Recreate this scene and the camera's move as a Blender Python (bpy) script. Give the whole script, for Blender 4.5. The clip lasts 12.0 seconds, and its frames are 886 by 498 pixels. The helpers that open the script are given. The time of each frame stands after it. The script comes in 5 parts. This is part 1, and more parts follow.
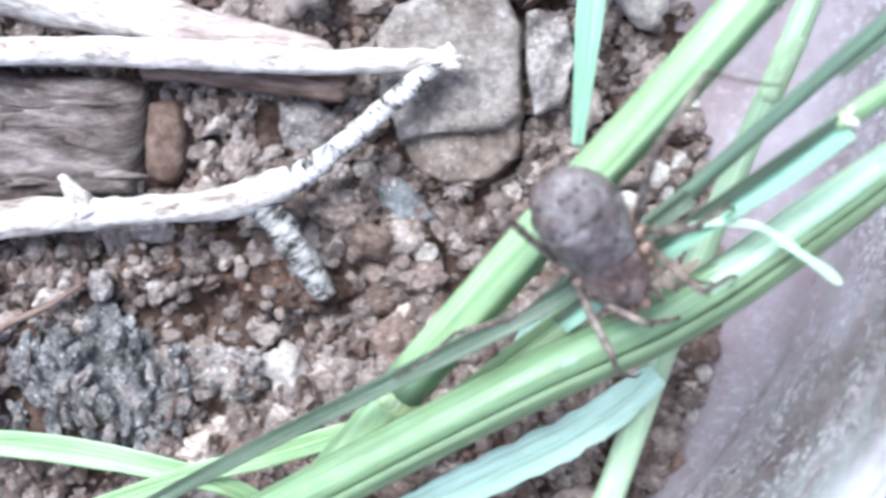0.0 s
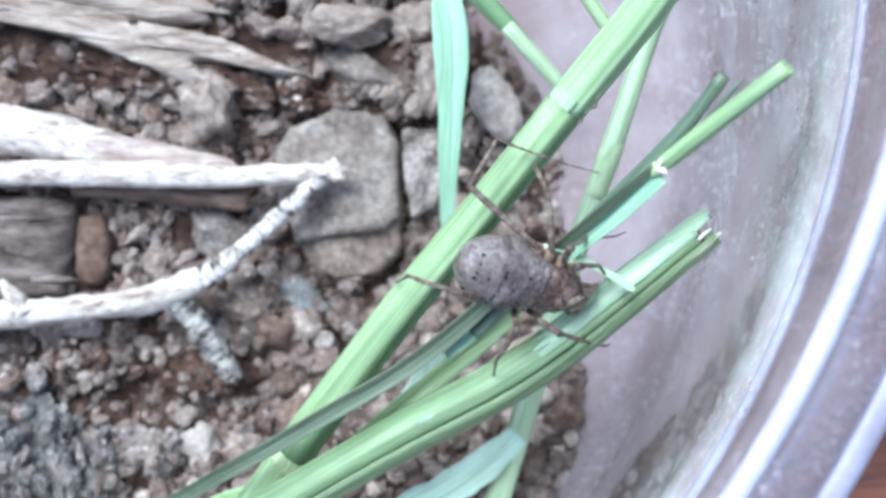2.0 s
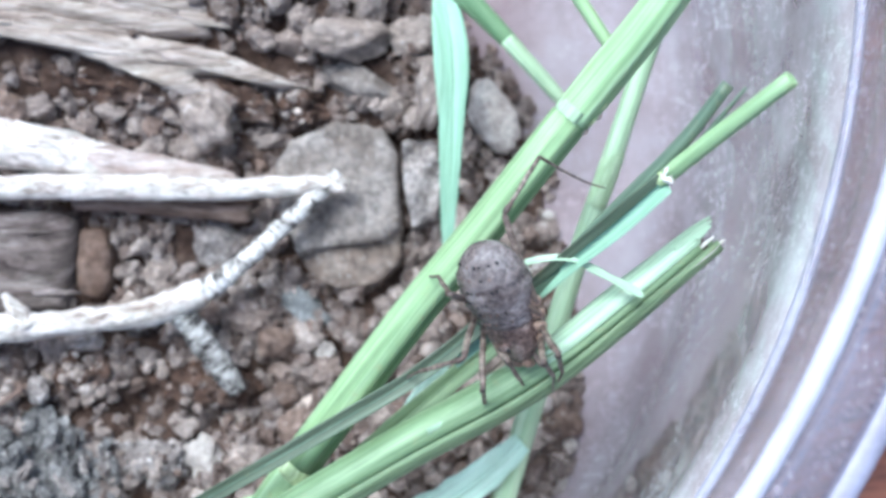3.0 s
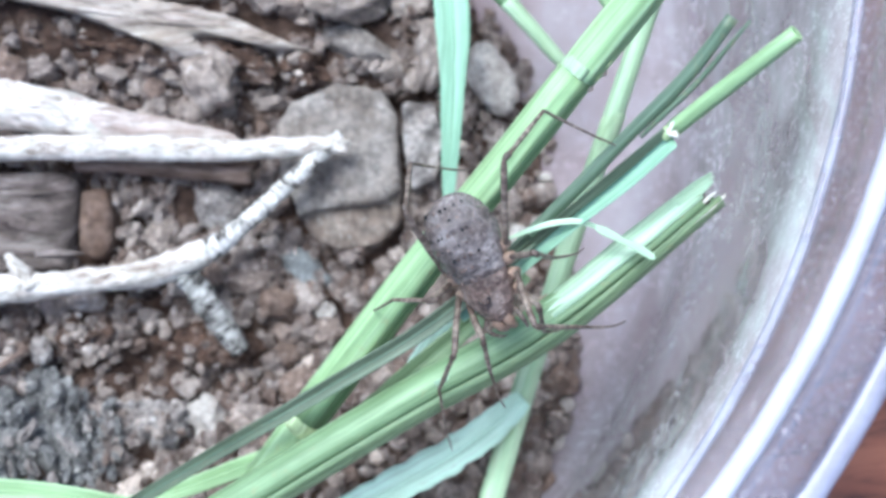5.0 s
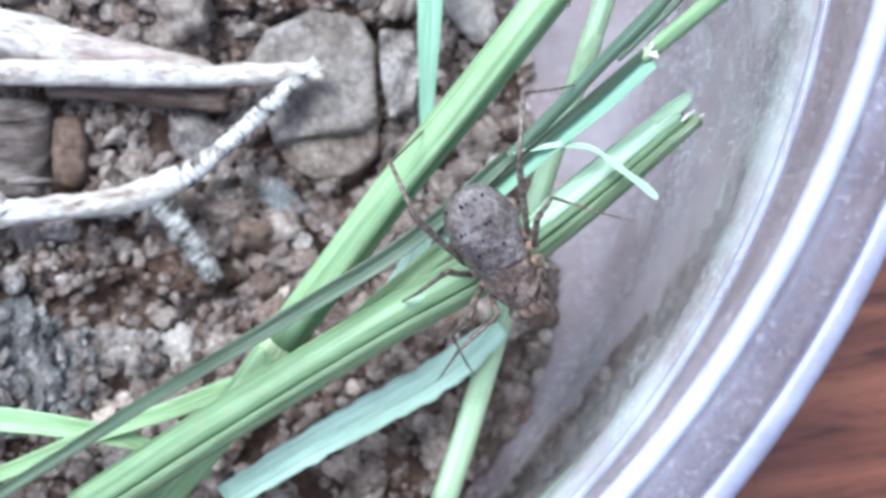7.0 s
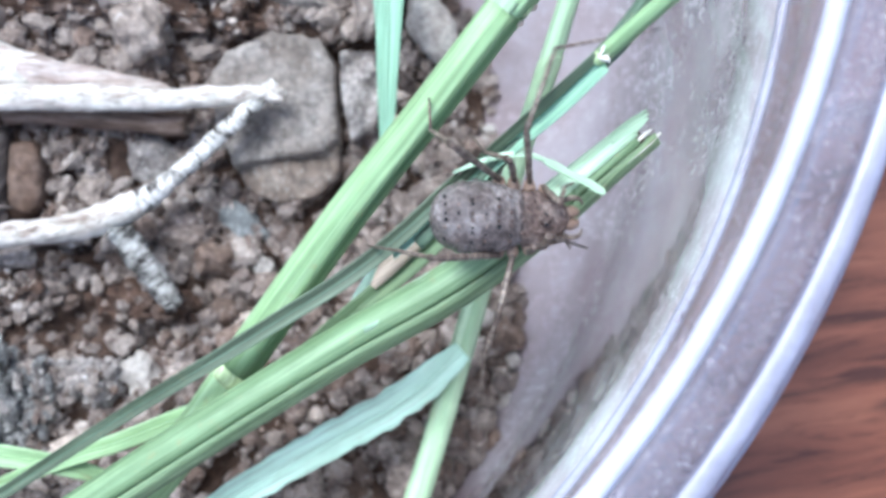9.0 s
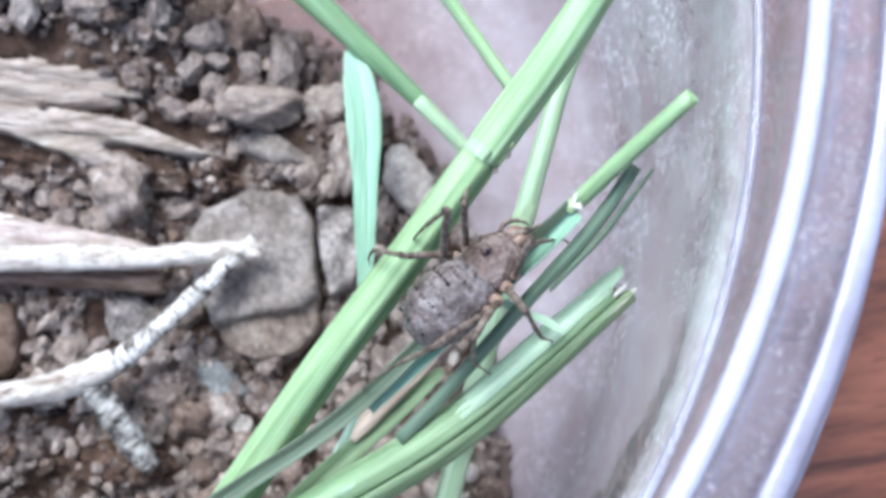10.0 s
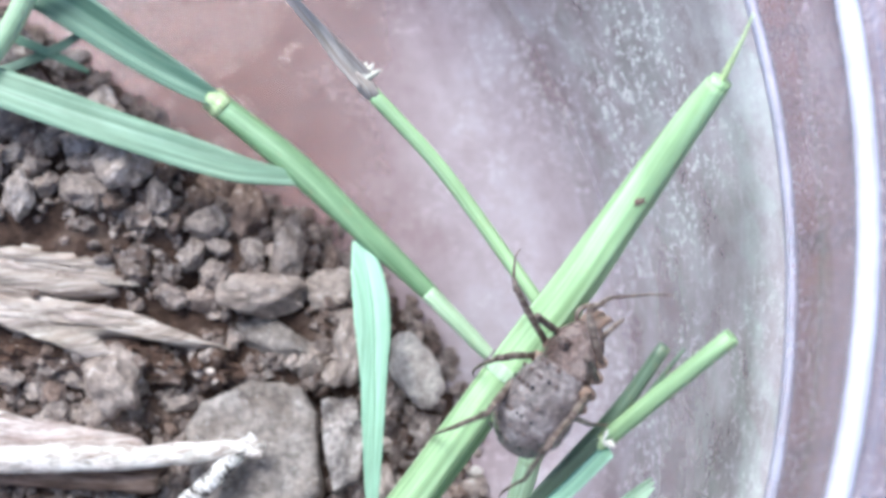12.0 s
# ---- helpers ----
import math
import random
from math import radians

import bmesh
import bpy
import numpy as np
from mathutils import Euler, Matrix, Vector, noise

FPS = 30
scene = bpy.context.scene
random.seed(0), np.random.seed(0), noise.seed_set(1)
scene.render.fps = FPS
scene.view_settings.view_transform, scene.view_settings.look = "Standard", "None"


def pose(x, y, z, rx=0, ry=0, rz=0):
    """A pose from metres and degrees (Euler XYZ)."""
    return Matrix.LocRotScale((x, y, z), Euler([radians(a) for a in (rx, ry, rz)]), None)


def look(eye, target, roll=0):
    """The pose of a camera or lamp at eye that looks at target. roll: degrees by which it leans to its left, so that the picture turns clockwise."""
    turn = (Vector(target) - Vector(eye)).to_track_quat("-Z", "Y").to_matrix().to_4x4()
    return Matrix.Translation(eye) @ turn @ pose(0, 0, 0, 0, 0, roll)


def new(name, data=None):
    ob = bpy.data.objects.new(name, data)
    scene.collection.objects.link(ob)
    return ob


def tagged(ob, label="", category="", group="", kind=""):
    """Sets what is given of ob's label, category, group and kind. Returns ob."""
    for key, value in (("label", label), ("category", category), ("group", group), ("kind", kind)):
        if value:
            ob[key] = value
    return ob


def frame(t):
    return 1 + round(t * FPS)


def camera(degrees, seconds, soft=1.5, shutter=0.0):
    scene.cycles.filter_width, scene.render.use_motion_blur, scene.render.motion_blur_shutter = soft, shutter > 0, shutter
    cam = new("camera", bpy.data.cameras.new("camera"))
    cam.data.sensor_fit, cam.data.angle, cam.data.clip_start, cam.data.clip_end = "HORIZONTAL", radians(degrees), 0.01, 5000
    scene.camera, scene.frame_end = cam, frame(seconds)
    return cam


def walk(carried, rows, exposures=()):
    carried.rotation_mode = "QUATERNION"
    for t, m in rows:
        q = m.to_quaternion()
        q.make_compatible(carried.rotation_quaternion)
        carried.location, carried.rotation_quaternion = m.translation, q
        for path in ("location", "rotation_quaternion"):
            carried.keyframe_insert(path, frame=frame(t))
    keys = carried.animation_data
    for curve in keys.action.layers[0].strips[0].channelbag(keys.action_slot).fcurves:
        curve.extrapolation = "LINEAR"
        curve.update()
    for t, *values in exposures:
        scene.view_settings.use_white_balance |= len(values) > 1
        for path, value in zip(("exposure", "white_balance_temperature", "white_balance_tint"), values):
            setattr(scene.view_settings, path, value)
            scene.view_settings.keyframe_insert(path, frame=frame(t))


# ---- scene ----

cam = camera(40, 12.0, soft=3.2, shutter=0.4)
cam.data.dof.use_dof, cam.data.dof.focus_distance, cam.data.dof.aperture_fstop = True, 0.062, 48
PATH = [
    (0.0, pose(-0.00256, 0.00342, 0.07358, -4.723, 4.034, 2.357)),
    (0.5, pose(0.00087, 0.00353, 0.07699, -4.060, 3.032, 1.847)),
    (1.0, pose(0.00320, 0.00290, 0.07923, -1.890, 3.880, 1.479)),
    (1.5, pose(0.00345, 0.00231, 0.08215, -0.164, 3.195, 1.059)),
    (2.0, pose(0.00314, 0.00198, 0.08385, 0.958, 2.530, 0.640)),
    (2.5, pose(0.00345, 0.00149, 0.08363, 1.848, 2.845, 0.505)),
    (3.0, pose(0.00119, 0.00179, 0.08479, 1.547, 1.098, 0.147)),
    (5.0, pose(-0.00067, 0.00035, 0.08568, 0.722, -0.247, 0.011)),
    (5.5, pose(0.00000, 0.00000, 0.08550, 0.001, -0.000, -0.000)),
    (6.0, pose(0.00025, -0.00090, 0.08516, -0.322, -0.038, 0.028)),
    (6.5, pose(-0.00023, -0.00178, 0.08508, -0.555, -0.639, -0.000)),
    (7.0, pose(-0.00018, -0.00243, 0.08506, -0.591, -0.960, 0.102)),
    (9.0, pose(0.00232, -0.00234, 0.08382, 0.441, -0.875, -0.424)),
    (9.5, pose(0.00263, -0.00173, 0.08366, 2.383, -1.104, -0.787)),
    (10.0, pose(0.00259, -0.00343, 0.08332, 8.449, -1.509, -1.801)),
    (10.5, pose(0.00399, 0.00259, 0.08313, 10.816, -0.951, -1.450)),
    (11.0, pose(0.00355, 0.00312, 0.08337, 12.619, -1.458, -1.595)),
    (11.5, pose(0.00175, 0.00241, 0.08211, 12.554, -2.381, -2.017)),
    (12.0, pose(0.00017, 0.00404, 0.08180, 12.159, -3.130, -1.905)),
]
walk(cam, PATH, exposures=[(0.0, 1.2, 5410, 6), (0.6, 1.09, 5400, 4), (1.5, 0.91, 5330, 2), (5.5, 0.865, 5310, 2), (9.5, 0.88, 5360, 3), (10.5, 0.86, 5580, 5), (12.0, 0.88, 5610, 5)])

# ---- light: bright soft daylight from a hazy sky ----
SUN_HEIGHT, SUN_TURN = 58.0, 330.0
world = bpy.data.worlds.new("world")
scene.world = world
world.use_nodes = True
wn = world.node_tree
sky = wn.nodes.new("ShaderNodeTexSky")
sky.sky_type, sky.sun_disc = "NISHITA", False
sky.sun_elevation, sky.sun_rotation = radians(SUN_HEIGHT), radians(SUN_TURN)
sky.air_density, sky.dust_density = 1.0, 4.0
wn.nodes["Background"].inputs["Strength"].default_value = 0.15
wn.links.new(sky.outputs[0], wn.nodes["Background"].inputs[0])
sun = new("sun", bpy.data.lights.new("sun", "SUN"))
sun.data.energy, sun.data.angle, sun.data.color = 2.1, radians(25), (1.0, 0.97, 0.93)
sa, se = radians(SUN_TURN), radians(SUN_HEIGHT)
sun.matrix_world = look((math.sin(sa) * math.cos(se), math.cos(sa) * math.cos(se), math.sin(se)), (0, 0, 0))

# ---- materials ----
MM = 0.001


def material(name, rough=0.6, spec=0.4, metal=0.0):
    m = bpy.data.materials.new(name)
    m.use_nodes = True
    n = m.node_tree.nodes
    b = n["Principled BSDF"]
    b.inputs["Roughness"].default_value = rough
    b.inputs["Specular IOR Level"].default_value = spec
    b.inputs["Metallic"].default_value = metal
    return m, n, m.node_tree.links, b


def ramp(n, stops):
    r = n.new("ShaderNodeValToRGB")
    while len(r.color_ramp.elements) < len(stops):
        r.color_ramp.elements.new(0.5)
    for e, (p, c) in zip(r.color_ramp.elements, stops):
        e.position, e.color = p, (*c, 1)
    return r


def noise_node(n, l, coord, scale, detail=4.0, rough=0.6):
    t = n.new("ShaderNodeTexNoise")
    t.inputs["Scale"].default_value, t.inputs["Detail"].default_value, t.inputs["Roughness"].default_value = scale, detail, rough
    l.new(coord, t.inputs["Vector"])
    return t


def mix(n, l, a, b, fac, mode="MIX"):
    x = n.new("ShaderNodeMix")
    x.data_type, x.blend_type = "RGBA", mode
    for socket, value in ((x.inputs[0], fac), (x.inputs[6], a), (x.inputs[7], b)):
        if hasattr(value, "is_linked"):
            l.new(value, socket)
        elif isinstance(value, tuple):
            socket.default_value = (*value, 1)
        else:
            socket.default_value = value
    return x.outputs[2]


def bump(n, l, b, height, strength, distance):
    u = n.new("ShaderNodeBump")
    u.inputs["Strength"].default_value, u.inputs["Distance"].default_value = strength, distance
    l.new(height, u.inputs["Height"])
    l.new(u.outputs[0], b.inputs["Normal"])


def stretched(n, l, coord, scale):
    m = n.new("ShaderNodeMapping")
    m.inputs["Scale"].default_value = scale
    l.new(coord, m.inputs["Vector"])
    return m.outputs[0]


def grainy(name, colours, scale, rough=0.85, bump_scale=None, strength=0.5, island=False, random=False, spec=0.25, fine=0.5, glint=0.0):
    """Mineral or woody surface: blotches and fine grain in the given colours."""
    m, n, l, b = material(name, rough, spec)
    pos = n.new("ShaderNodeTexCoord").outputs["Object"]
    big = noise_node(n, l, pos, scale, 5)
    small = noise_node(n, l, pos, scale * 6, 3)
    k = len(colours) - 1
    c = ramp(n, [(0.3 + 0.4 * i / k, q) for i, q in enumerate(colours)])
    l.new(big.outputs[0], c.inputs[0])
    g = ramp(n, [(0.3, (1 - fine,) * 3), (0.7, (1 + fine * 0.4,) * 3)])
    l.new(small.outputs[0], g.inputs[0])
    colour = mix(n, l, c.outputs[0], g.outputs[0], 1.0, "MULTIPLY")
    if island or random:
        src = n.new("ShaderNodeNewGeometry").outputs["Random Per Island"] if island else n.new("ShaderNodeObjectInfo").outputs["Random"]
        v = ramp(n, [(0.0, (0.42, 0.34, 0.3)), (0.2, (0.7, 0.56, 0.49)), (0.4, (0.86, 0.81, 0.79)), (0.65, (1.0, 0.93, 0.88)), (0.88, (1.25, 1.22, 1.22)), (1.0, (1.9, 1.82, 1.74))])
        l.new(src, v.inputs[0])
        colour = mix(n, l, colour, v.outputs[0], 1.0, "MULTIPLY")
    if glint:
        grit = noise_node(n, l, pos, 3800, 1)
        g2 = ramp(n, [(0.64, (0, 0, 0)), (0.7, (glint,) * 3)])
        l.new(grit.outputs[0], g2.inputs[0])
        colour = mix(n, l, colour, (0.62, 0.58, 0.54), g2.outputs[0])
        g3 = ramp(n, [(0.62, (rough,) * 3), (0.7, (0.25,) * 3)])
        l.new(grit.outputs[0], g3.inputs[0])
        l.new(g3.outputs[0], b.inputs["Roughness"])
    l.new(colour, b.inputs["Base Color"])
    bump(n, l, b, noise_node(n, l, pos, bump_scale or scale * 3, 6).outputs[0], strength, 0.0003)
    return m


def fibrous(name, dark, mid, light, across=9.0, along=0.12, rough=0.45, spec=0.45, strength=0.35, low=0.34, soft=0.0, spots=0.0):
    """Plant or bark surface with streaks along its length (uv in millimetres: u around, v along)."""
    m, n, l, b = material(name, rough, spec)
    uv = n.new("ShaderNodeTexCoord").outputs["UV"]
    streak = noise_node(n, l, stretched(n, l, uv, (across, along, 1)), 1.0, 5, 0.75)
    patch = noise_node(n, l, stretched(n, l, uv, (0.5, 0.18, 1)), 1.0, 3)
    fine = noise_node(n, l, stretched(n, l, uv, (across * 2.4, along * 3, 1)), 1.0, 3)
    dark = tuple(a + (b_ - a) * soft for a, b_ in zip(dark, mid))
    light = tuple(a + (b_ - a) * soft * 0.6 for a, b_ in zip(light, mid))
    c = ramp(n, [(low, dark), (0.5, mid), (0.66, light)])
    l.new(streak.outputs[0], c.inputs[0])
    p = ramp(n, [(0.3, (0.8, 0.8, 0.75)), (0.7, (1.12, 1.1, 1.1))])
    l.new(patch.outputs[0], p.inputs[0])
    low_hair = 1 - 0.28 * (1 - soft)
    hair = ramp(n, [(0.36, (low_hair, low_hair, low_hair * 0.98)), (0.5, (1.0, 1.0, 1.0)), (0.66, (1.1, 1.08, 1.08))])
    l.new(fine.outputs[0], hair.inputs[0])
    tone = mix(n, l, c.outputs[0], p.outputs[0], 1.0, "MULTIPLY")
    tone = mix(n, l, tone, hair.outputs[0], 1.0, "MULTIPLY")
    if spots:
        blot = noise_node(n, l, stretched(n, l, uv, (1.1, 0.75, 1)), 1.0, 4, 0.7)
        k = ramp(n, [(0.6, (0, 0, 0)), (0.72, (spots,) * 3)])
        l.new(blot.outputs[0], k.inputs[0])
        tone = mix(n, l, tone, (0.3, 0.25, 0.12), k.outputs[0])
    l.new(tone, b.inputs["Base Color"])
    bump(n, l, b, fine.outputs[0], strength, 0.0001)
    return m


M_STEM = fibrous("stem_green", (0.175, 0.29, 0.125), (0.29, 0.43, 0.22), (0.42, 0.57, 0.345), across=2.0, along=0.03, strength=0.5, rough=0.55, spec=0.4, soft=0.25, spots=0.45)
M_STEM_FRESH = fibrous("stem_fresh_green", (0.24, 0.39, 0.17), (0.36, 0.53, 0.28), (0.5, 0.66, 0.42), across=2.0, along=0.03, strength=0.5, rough=0.55, spec=0.4, soft=0.25, spots=0.45)
M_STEM_OLIVE_SHADE = fibrous("stem_olive_shaded_side", (0.105, 0.195, 0.075), (0.195, 0.32, 0.145), (0.31, 0.45, 0.245), across=2.2, along=0.03, strength=0.5, rough=0.55, spec=0.4, soft=0.25, spots=0.45)
M_STEM_DULL = fibrous("stem_dull_green", (0.105, 0.18, 0.08), (0.195, 0.295, 0.155), (0.32, 0.43, 0.26), across=2.0, along=0.035, strength=0.5, rough=0.55, spec=0.4, soft=0.25, spots=0.45)
M_MINT_AND_LIT = fibrous("mint_green_and_lit_top", (0.26, 0.4, 0.25), (0.4, 0.555, 0.385), (0.57, 0.7, 0.55), across=2.0, along=0.03, strength=0.5, rough=0.5, spec=0.5, soft=0.25, spots=0.45)
M_STEM_GREY = fibrous("stem_grey_green", (0.085, 0.17, 0.075), (0.17, 0.29, 0.145), (0.29, 0.43, 0.25), across=2.0, along=0.04, strength=0.5, soft=0.25, spots=0.45)
M_OLIVE_AND_SHADE = fibrous("stem_olive_and_shade", (0.085, 0.128, 0.065), (0.18, 0.265, 0.14), (0.3, 0.405, 0.24), across=2.0, along=0.04, strength=0.8, rough=0.55, soft=0.25, spots=0.45)
M_STEM_PALE = fibrous("stem_pale_green", (0.28, 0.43, 0.24), (0.41, 0.56, 0.36), (0.56, 0.69, 0.5), across=2.0, along=0.03, strength=0.5, rough=0.52, spec=0.45, soft=0.25, spots=0.45)
M_STEM_FROSTY = fibrous("stem_frosty_white", (0.37, 0.52, 0.29), (0.45, 0.6, 0.37), (0.6, 0.72, 0.51), across=1.5, along=0.3, strength=0.3, rough=0.7, soft=0.3)
M_STEM_DARK = fibrous("stem_dark_green", (0.05, 0.085, 0.055), (0.11, 0.165, 0.11), (0.2, 0.27, 0.19), across=2.0, along=0.04, soft=0.25, spots=0.45)
M_BLADE = fibrous("blade_bluish_green", (0.44, 0.64, 0.51), (0.56, 0.78, 0.64), (0.7, 0.87, 0.77), across=2.2, along=0.03, rough=0.5, soft=0.25, spots=0.15)
M_BLADE_SOFT = fibrous("blade_soft_green", (0.2, 0.37, 0.25), (0.29, 0.48, 0.34), (0.41, 0.6, 0.46), across=2.2, along=0.03, rough=0.5, soft=0.25, spots=0.15)
M_BLADE_MID = fibrous("blade_mid_green", (0.11, 0.19, 0.12), (0.19, 0.3, 0.2), (0.31, 0.43, 0.32), across=2.2, along=0.03, rough=0.55, soft=0.25, spots=0.15)
M_BLADE_TEAL = fibrous("blade_blue_green", (0.055, 0.115, 0.075), (0.105, 0.19, 0.13), (0.2, 0.31, 0.22), across=3.0, along=0.03, rough=0.5, soft=0.25, spots=0.15)
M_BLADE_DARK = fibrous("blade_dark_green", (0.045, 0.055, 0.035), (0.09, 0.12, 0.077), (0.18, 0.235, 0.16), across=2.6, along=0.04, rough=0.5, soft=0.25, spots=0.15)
M_NODE = fibrous("stem_node_yellow", (0.36, 0.48, 0.2), (0.48, 0.6, 0.32), (0.66, 0.74, 0.5), across=2.0, along=0.4)
M_STRAW = fibrous("dry_sheath_white", (0.5, 0.47, 0.38), (0.68, 0.66, 0.58), (0.82, 0.8, 0.75), across=3.0, along=0.1, rough=0.7)
M_DRY = fibrous("withered_sheath", (0.24, 0.19, 0.17), (0.44, 0.385, 0.355), (0.66, 0.6, 0.56), across=3.0, along=0.1, rough=0.8, spec=0.15)
M_HUSK = fibrous("dry_husk_cream", (0.4, 0.31, 0.24), (0.54, 0.44, 0.36), (0.68, 0.59, 0.5), across=3.0, along=0.1, rough=0.6)
M_TWIG = fibrous("bleached_twig", (0.24, 0.18, 0.15), (0.6, 0.545, 0.505), (0.82, 0.785, 0.755), across=1.0, along=0.35, rough=0.75, spec=0.25, strength=1.0, low=0.345)
M_TWIG_SCALY = fibrous("scaly_twig_bark", (0.05, 0.04, 0.036), (0.55, 0.52, 0.5), (0.82, 0.8, 0.78), across=0.6, along=1.1, rough=0.8, spec=0.2, strength=1.0, low=0.41)
M_STUB = fibrous("dark_scaly_bark", (0.04, 0.035, 0.033), (0.32, 0.305, 0.29), (0.62, 0.6, 0.58), across=0.5, along=1.1, rough=0.85, spec=0.15, strength=1.0, low=0.42)
M_WOOD_BROWN = fibrous("brown_dry_wood", (0.08, 0.05, 0.038), (0.2, 0.14, 0.112), (0.34, 0.26, 0.22), across=1.6, along=0.2, rough=0.85, spec=0.15, strength=1.0)
M_WOOD_PALE = fibrous("splintered_pale_wood", (0.14, 0.1, 0.078), (0.36, 0.3, 0.26), (0.57, 0.51, 0.46), across=1.6, along=0.16, rough=0.85, spec=0.15, strength=1.0)
M_TWIG_PINK = fibrous("pinkish_bare_wood", (0.27, 0.2, 0.18), (0.47, 0.39, 0.36), (0.66, 0.6, 0.58), across=1.6, along=0.3, rough=0.8, spec=0.2, strength=0.8)
M_BARK = fibrous("dark_bark", (0.033, 0.024, 0.022), (0.125, 0.1, 0.091), (0.29, 0.248, 0.232), across=0.9, along=0.22, rough=0.85, spec=0.2, strength=1.0)
M_CHAR = grainy("grey_charred_wood", [(0.055, 0.05, 0.046), (0.17, 0.16, 0.152), (0.38, 0.36, 0.345)], 700, rough=0.75, strength=1.0, spec=0.35, fine=0.7, glint=0.7)
# Fine soil under the crumbs; shade of the gaps is put into its colour.
M_SOIL = grainy("soil_fine_shaded", [(0.022, 0.012, 0.008), (0.06, 0.034, 0.023), (0.125, 0.087, 0.068)], 500, strength=1.0)
M_CRUMB = grainy("soil_crumbs", [(0.12, 0.093, 0.079), (0.225, 0.184, 0.162), (0.37, 0.325, 0.295)], 800, island=True, strength=1.0, rough=0.6, spec=0.5, glint=0.4, fine=0.6)
M_CLOD = grainy("soil_clods", [(0.2, 0.163, 0.14), (0.335, 0.288, 0.256), (0.48, 0.435, 0.4)], 600, random=True, strength=1.0, rough=0.78, spec=0.3, glint=0.3, fine=0.55)
M_STONE = grainy("grey_stone", [(0.16, 0.128, 0.106), (0.27, 0.232, 0.205), (0.37, 0.33, 0.3)], 300, strength=1.0, fine=0.5, bump_scale=1100, glint=0.3)
M_STONE_TAN = grainy("tan_stone", [(0.1, 0.07, 0.052), (0.2, 0.155, 0.125), (0.3, 0.255, 0.218)], 300, strength=1.0, fine=0.5, bump_scale=1100, glint=0.3)
M_STONE_BROWN = grainy("brown_stone", [(0.07, 0.04, 0.027), (0.125, 0.08, 0.058), (0.2, 0.142, 0.112)], 350, strength=0.9, fine=0.45)
M_STONE_PINK = grainy("pinkish_grey_stone", [(0.17, 0.135, 0.118), (0.3, 0.26, 0.238), (0.43, 0.39, 0.365)], 400, strength=1.0, fine=0.6, glint=0.7)
M_EARTH = grainy("red_brown_earth", [(0.035, 0.018, 0.012), (0.1, 0.058, 0.04), (0.26, 0.2, 0.17)], 330, strength=1.0, fine=0.6, bump_scale=1400, glint=0.12)
M_STONE_PALE = grainy("pale_stone", [(0.3, 0.26, 0.23), (0.45, 0.4, 0.36), (0.6, 0.56, 0.5)], 500, strength=0.6, fine=0.4)
M_STONE_WHITE = grainy("whitish_stone", [(0.34, 0.3, 0.265), (0.48, 0.44, 0.4), (0.64, 0.6, 0.56)], 500, rough=0.5, spec=0.5, strength=0.6, fine=0.4)
M_STONE_BLUE = grainy("blue_grey_stone", [(0.14, 0.14, 0.135), (0.23, 0.234, 0.23), (0.33, 0.338, 0.333)], 500, strength=0.8, fine=0.5, glint=0.4)
M_ABDOMEN = grainy("mottled_grey_brown_back", [(0.065, 0.044, 0.038), (0.185, 0.148, 0.138), (0.34, 0.298, 0.288)], 620, rough=0.2, strength=1.0, spec=0.65, fine=0.55)
M_CARAPACE = grainy("brown_carapace", [(0.06, 0.035, 0.027), (0.145, 0.096, 0.08), (0.3, 0.23, 0.2)], 800, rough=0.24, strength=0.9, spec=0.5, fine=0.55)
M_LEG = fibrous("banded_brown_leg", (0.03, 0.022, 0.019), (0.12, 0.085, 0.068), (0.5, 0.42, 0.35), across=0.2, along=0.8, rough=0.45, strength=0.2)
M_LEG_PALE = fibrous("pale_brown_leg", (0.15, 0.09, 0.063), (0.29, 0.195, 0.148), (0.46, 0.35, 0.285), across=0.4, along=0.7, rough=0.45, strength=0.2)

M_EYE = material("black_eye", 0.1, 0.8)[0]
M_EYE.node_tree.nodes["Principled BSDF"].inputs["Base Color"].default_value = (0.01, 0.008, 0.008, 1)


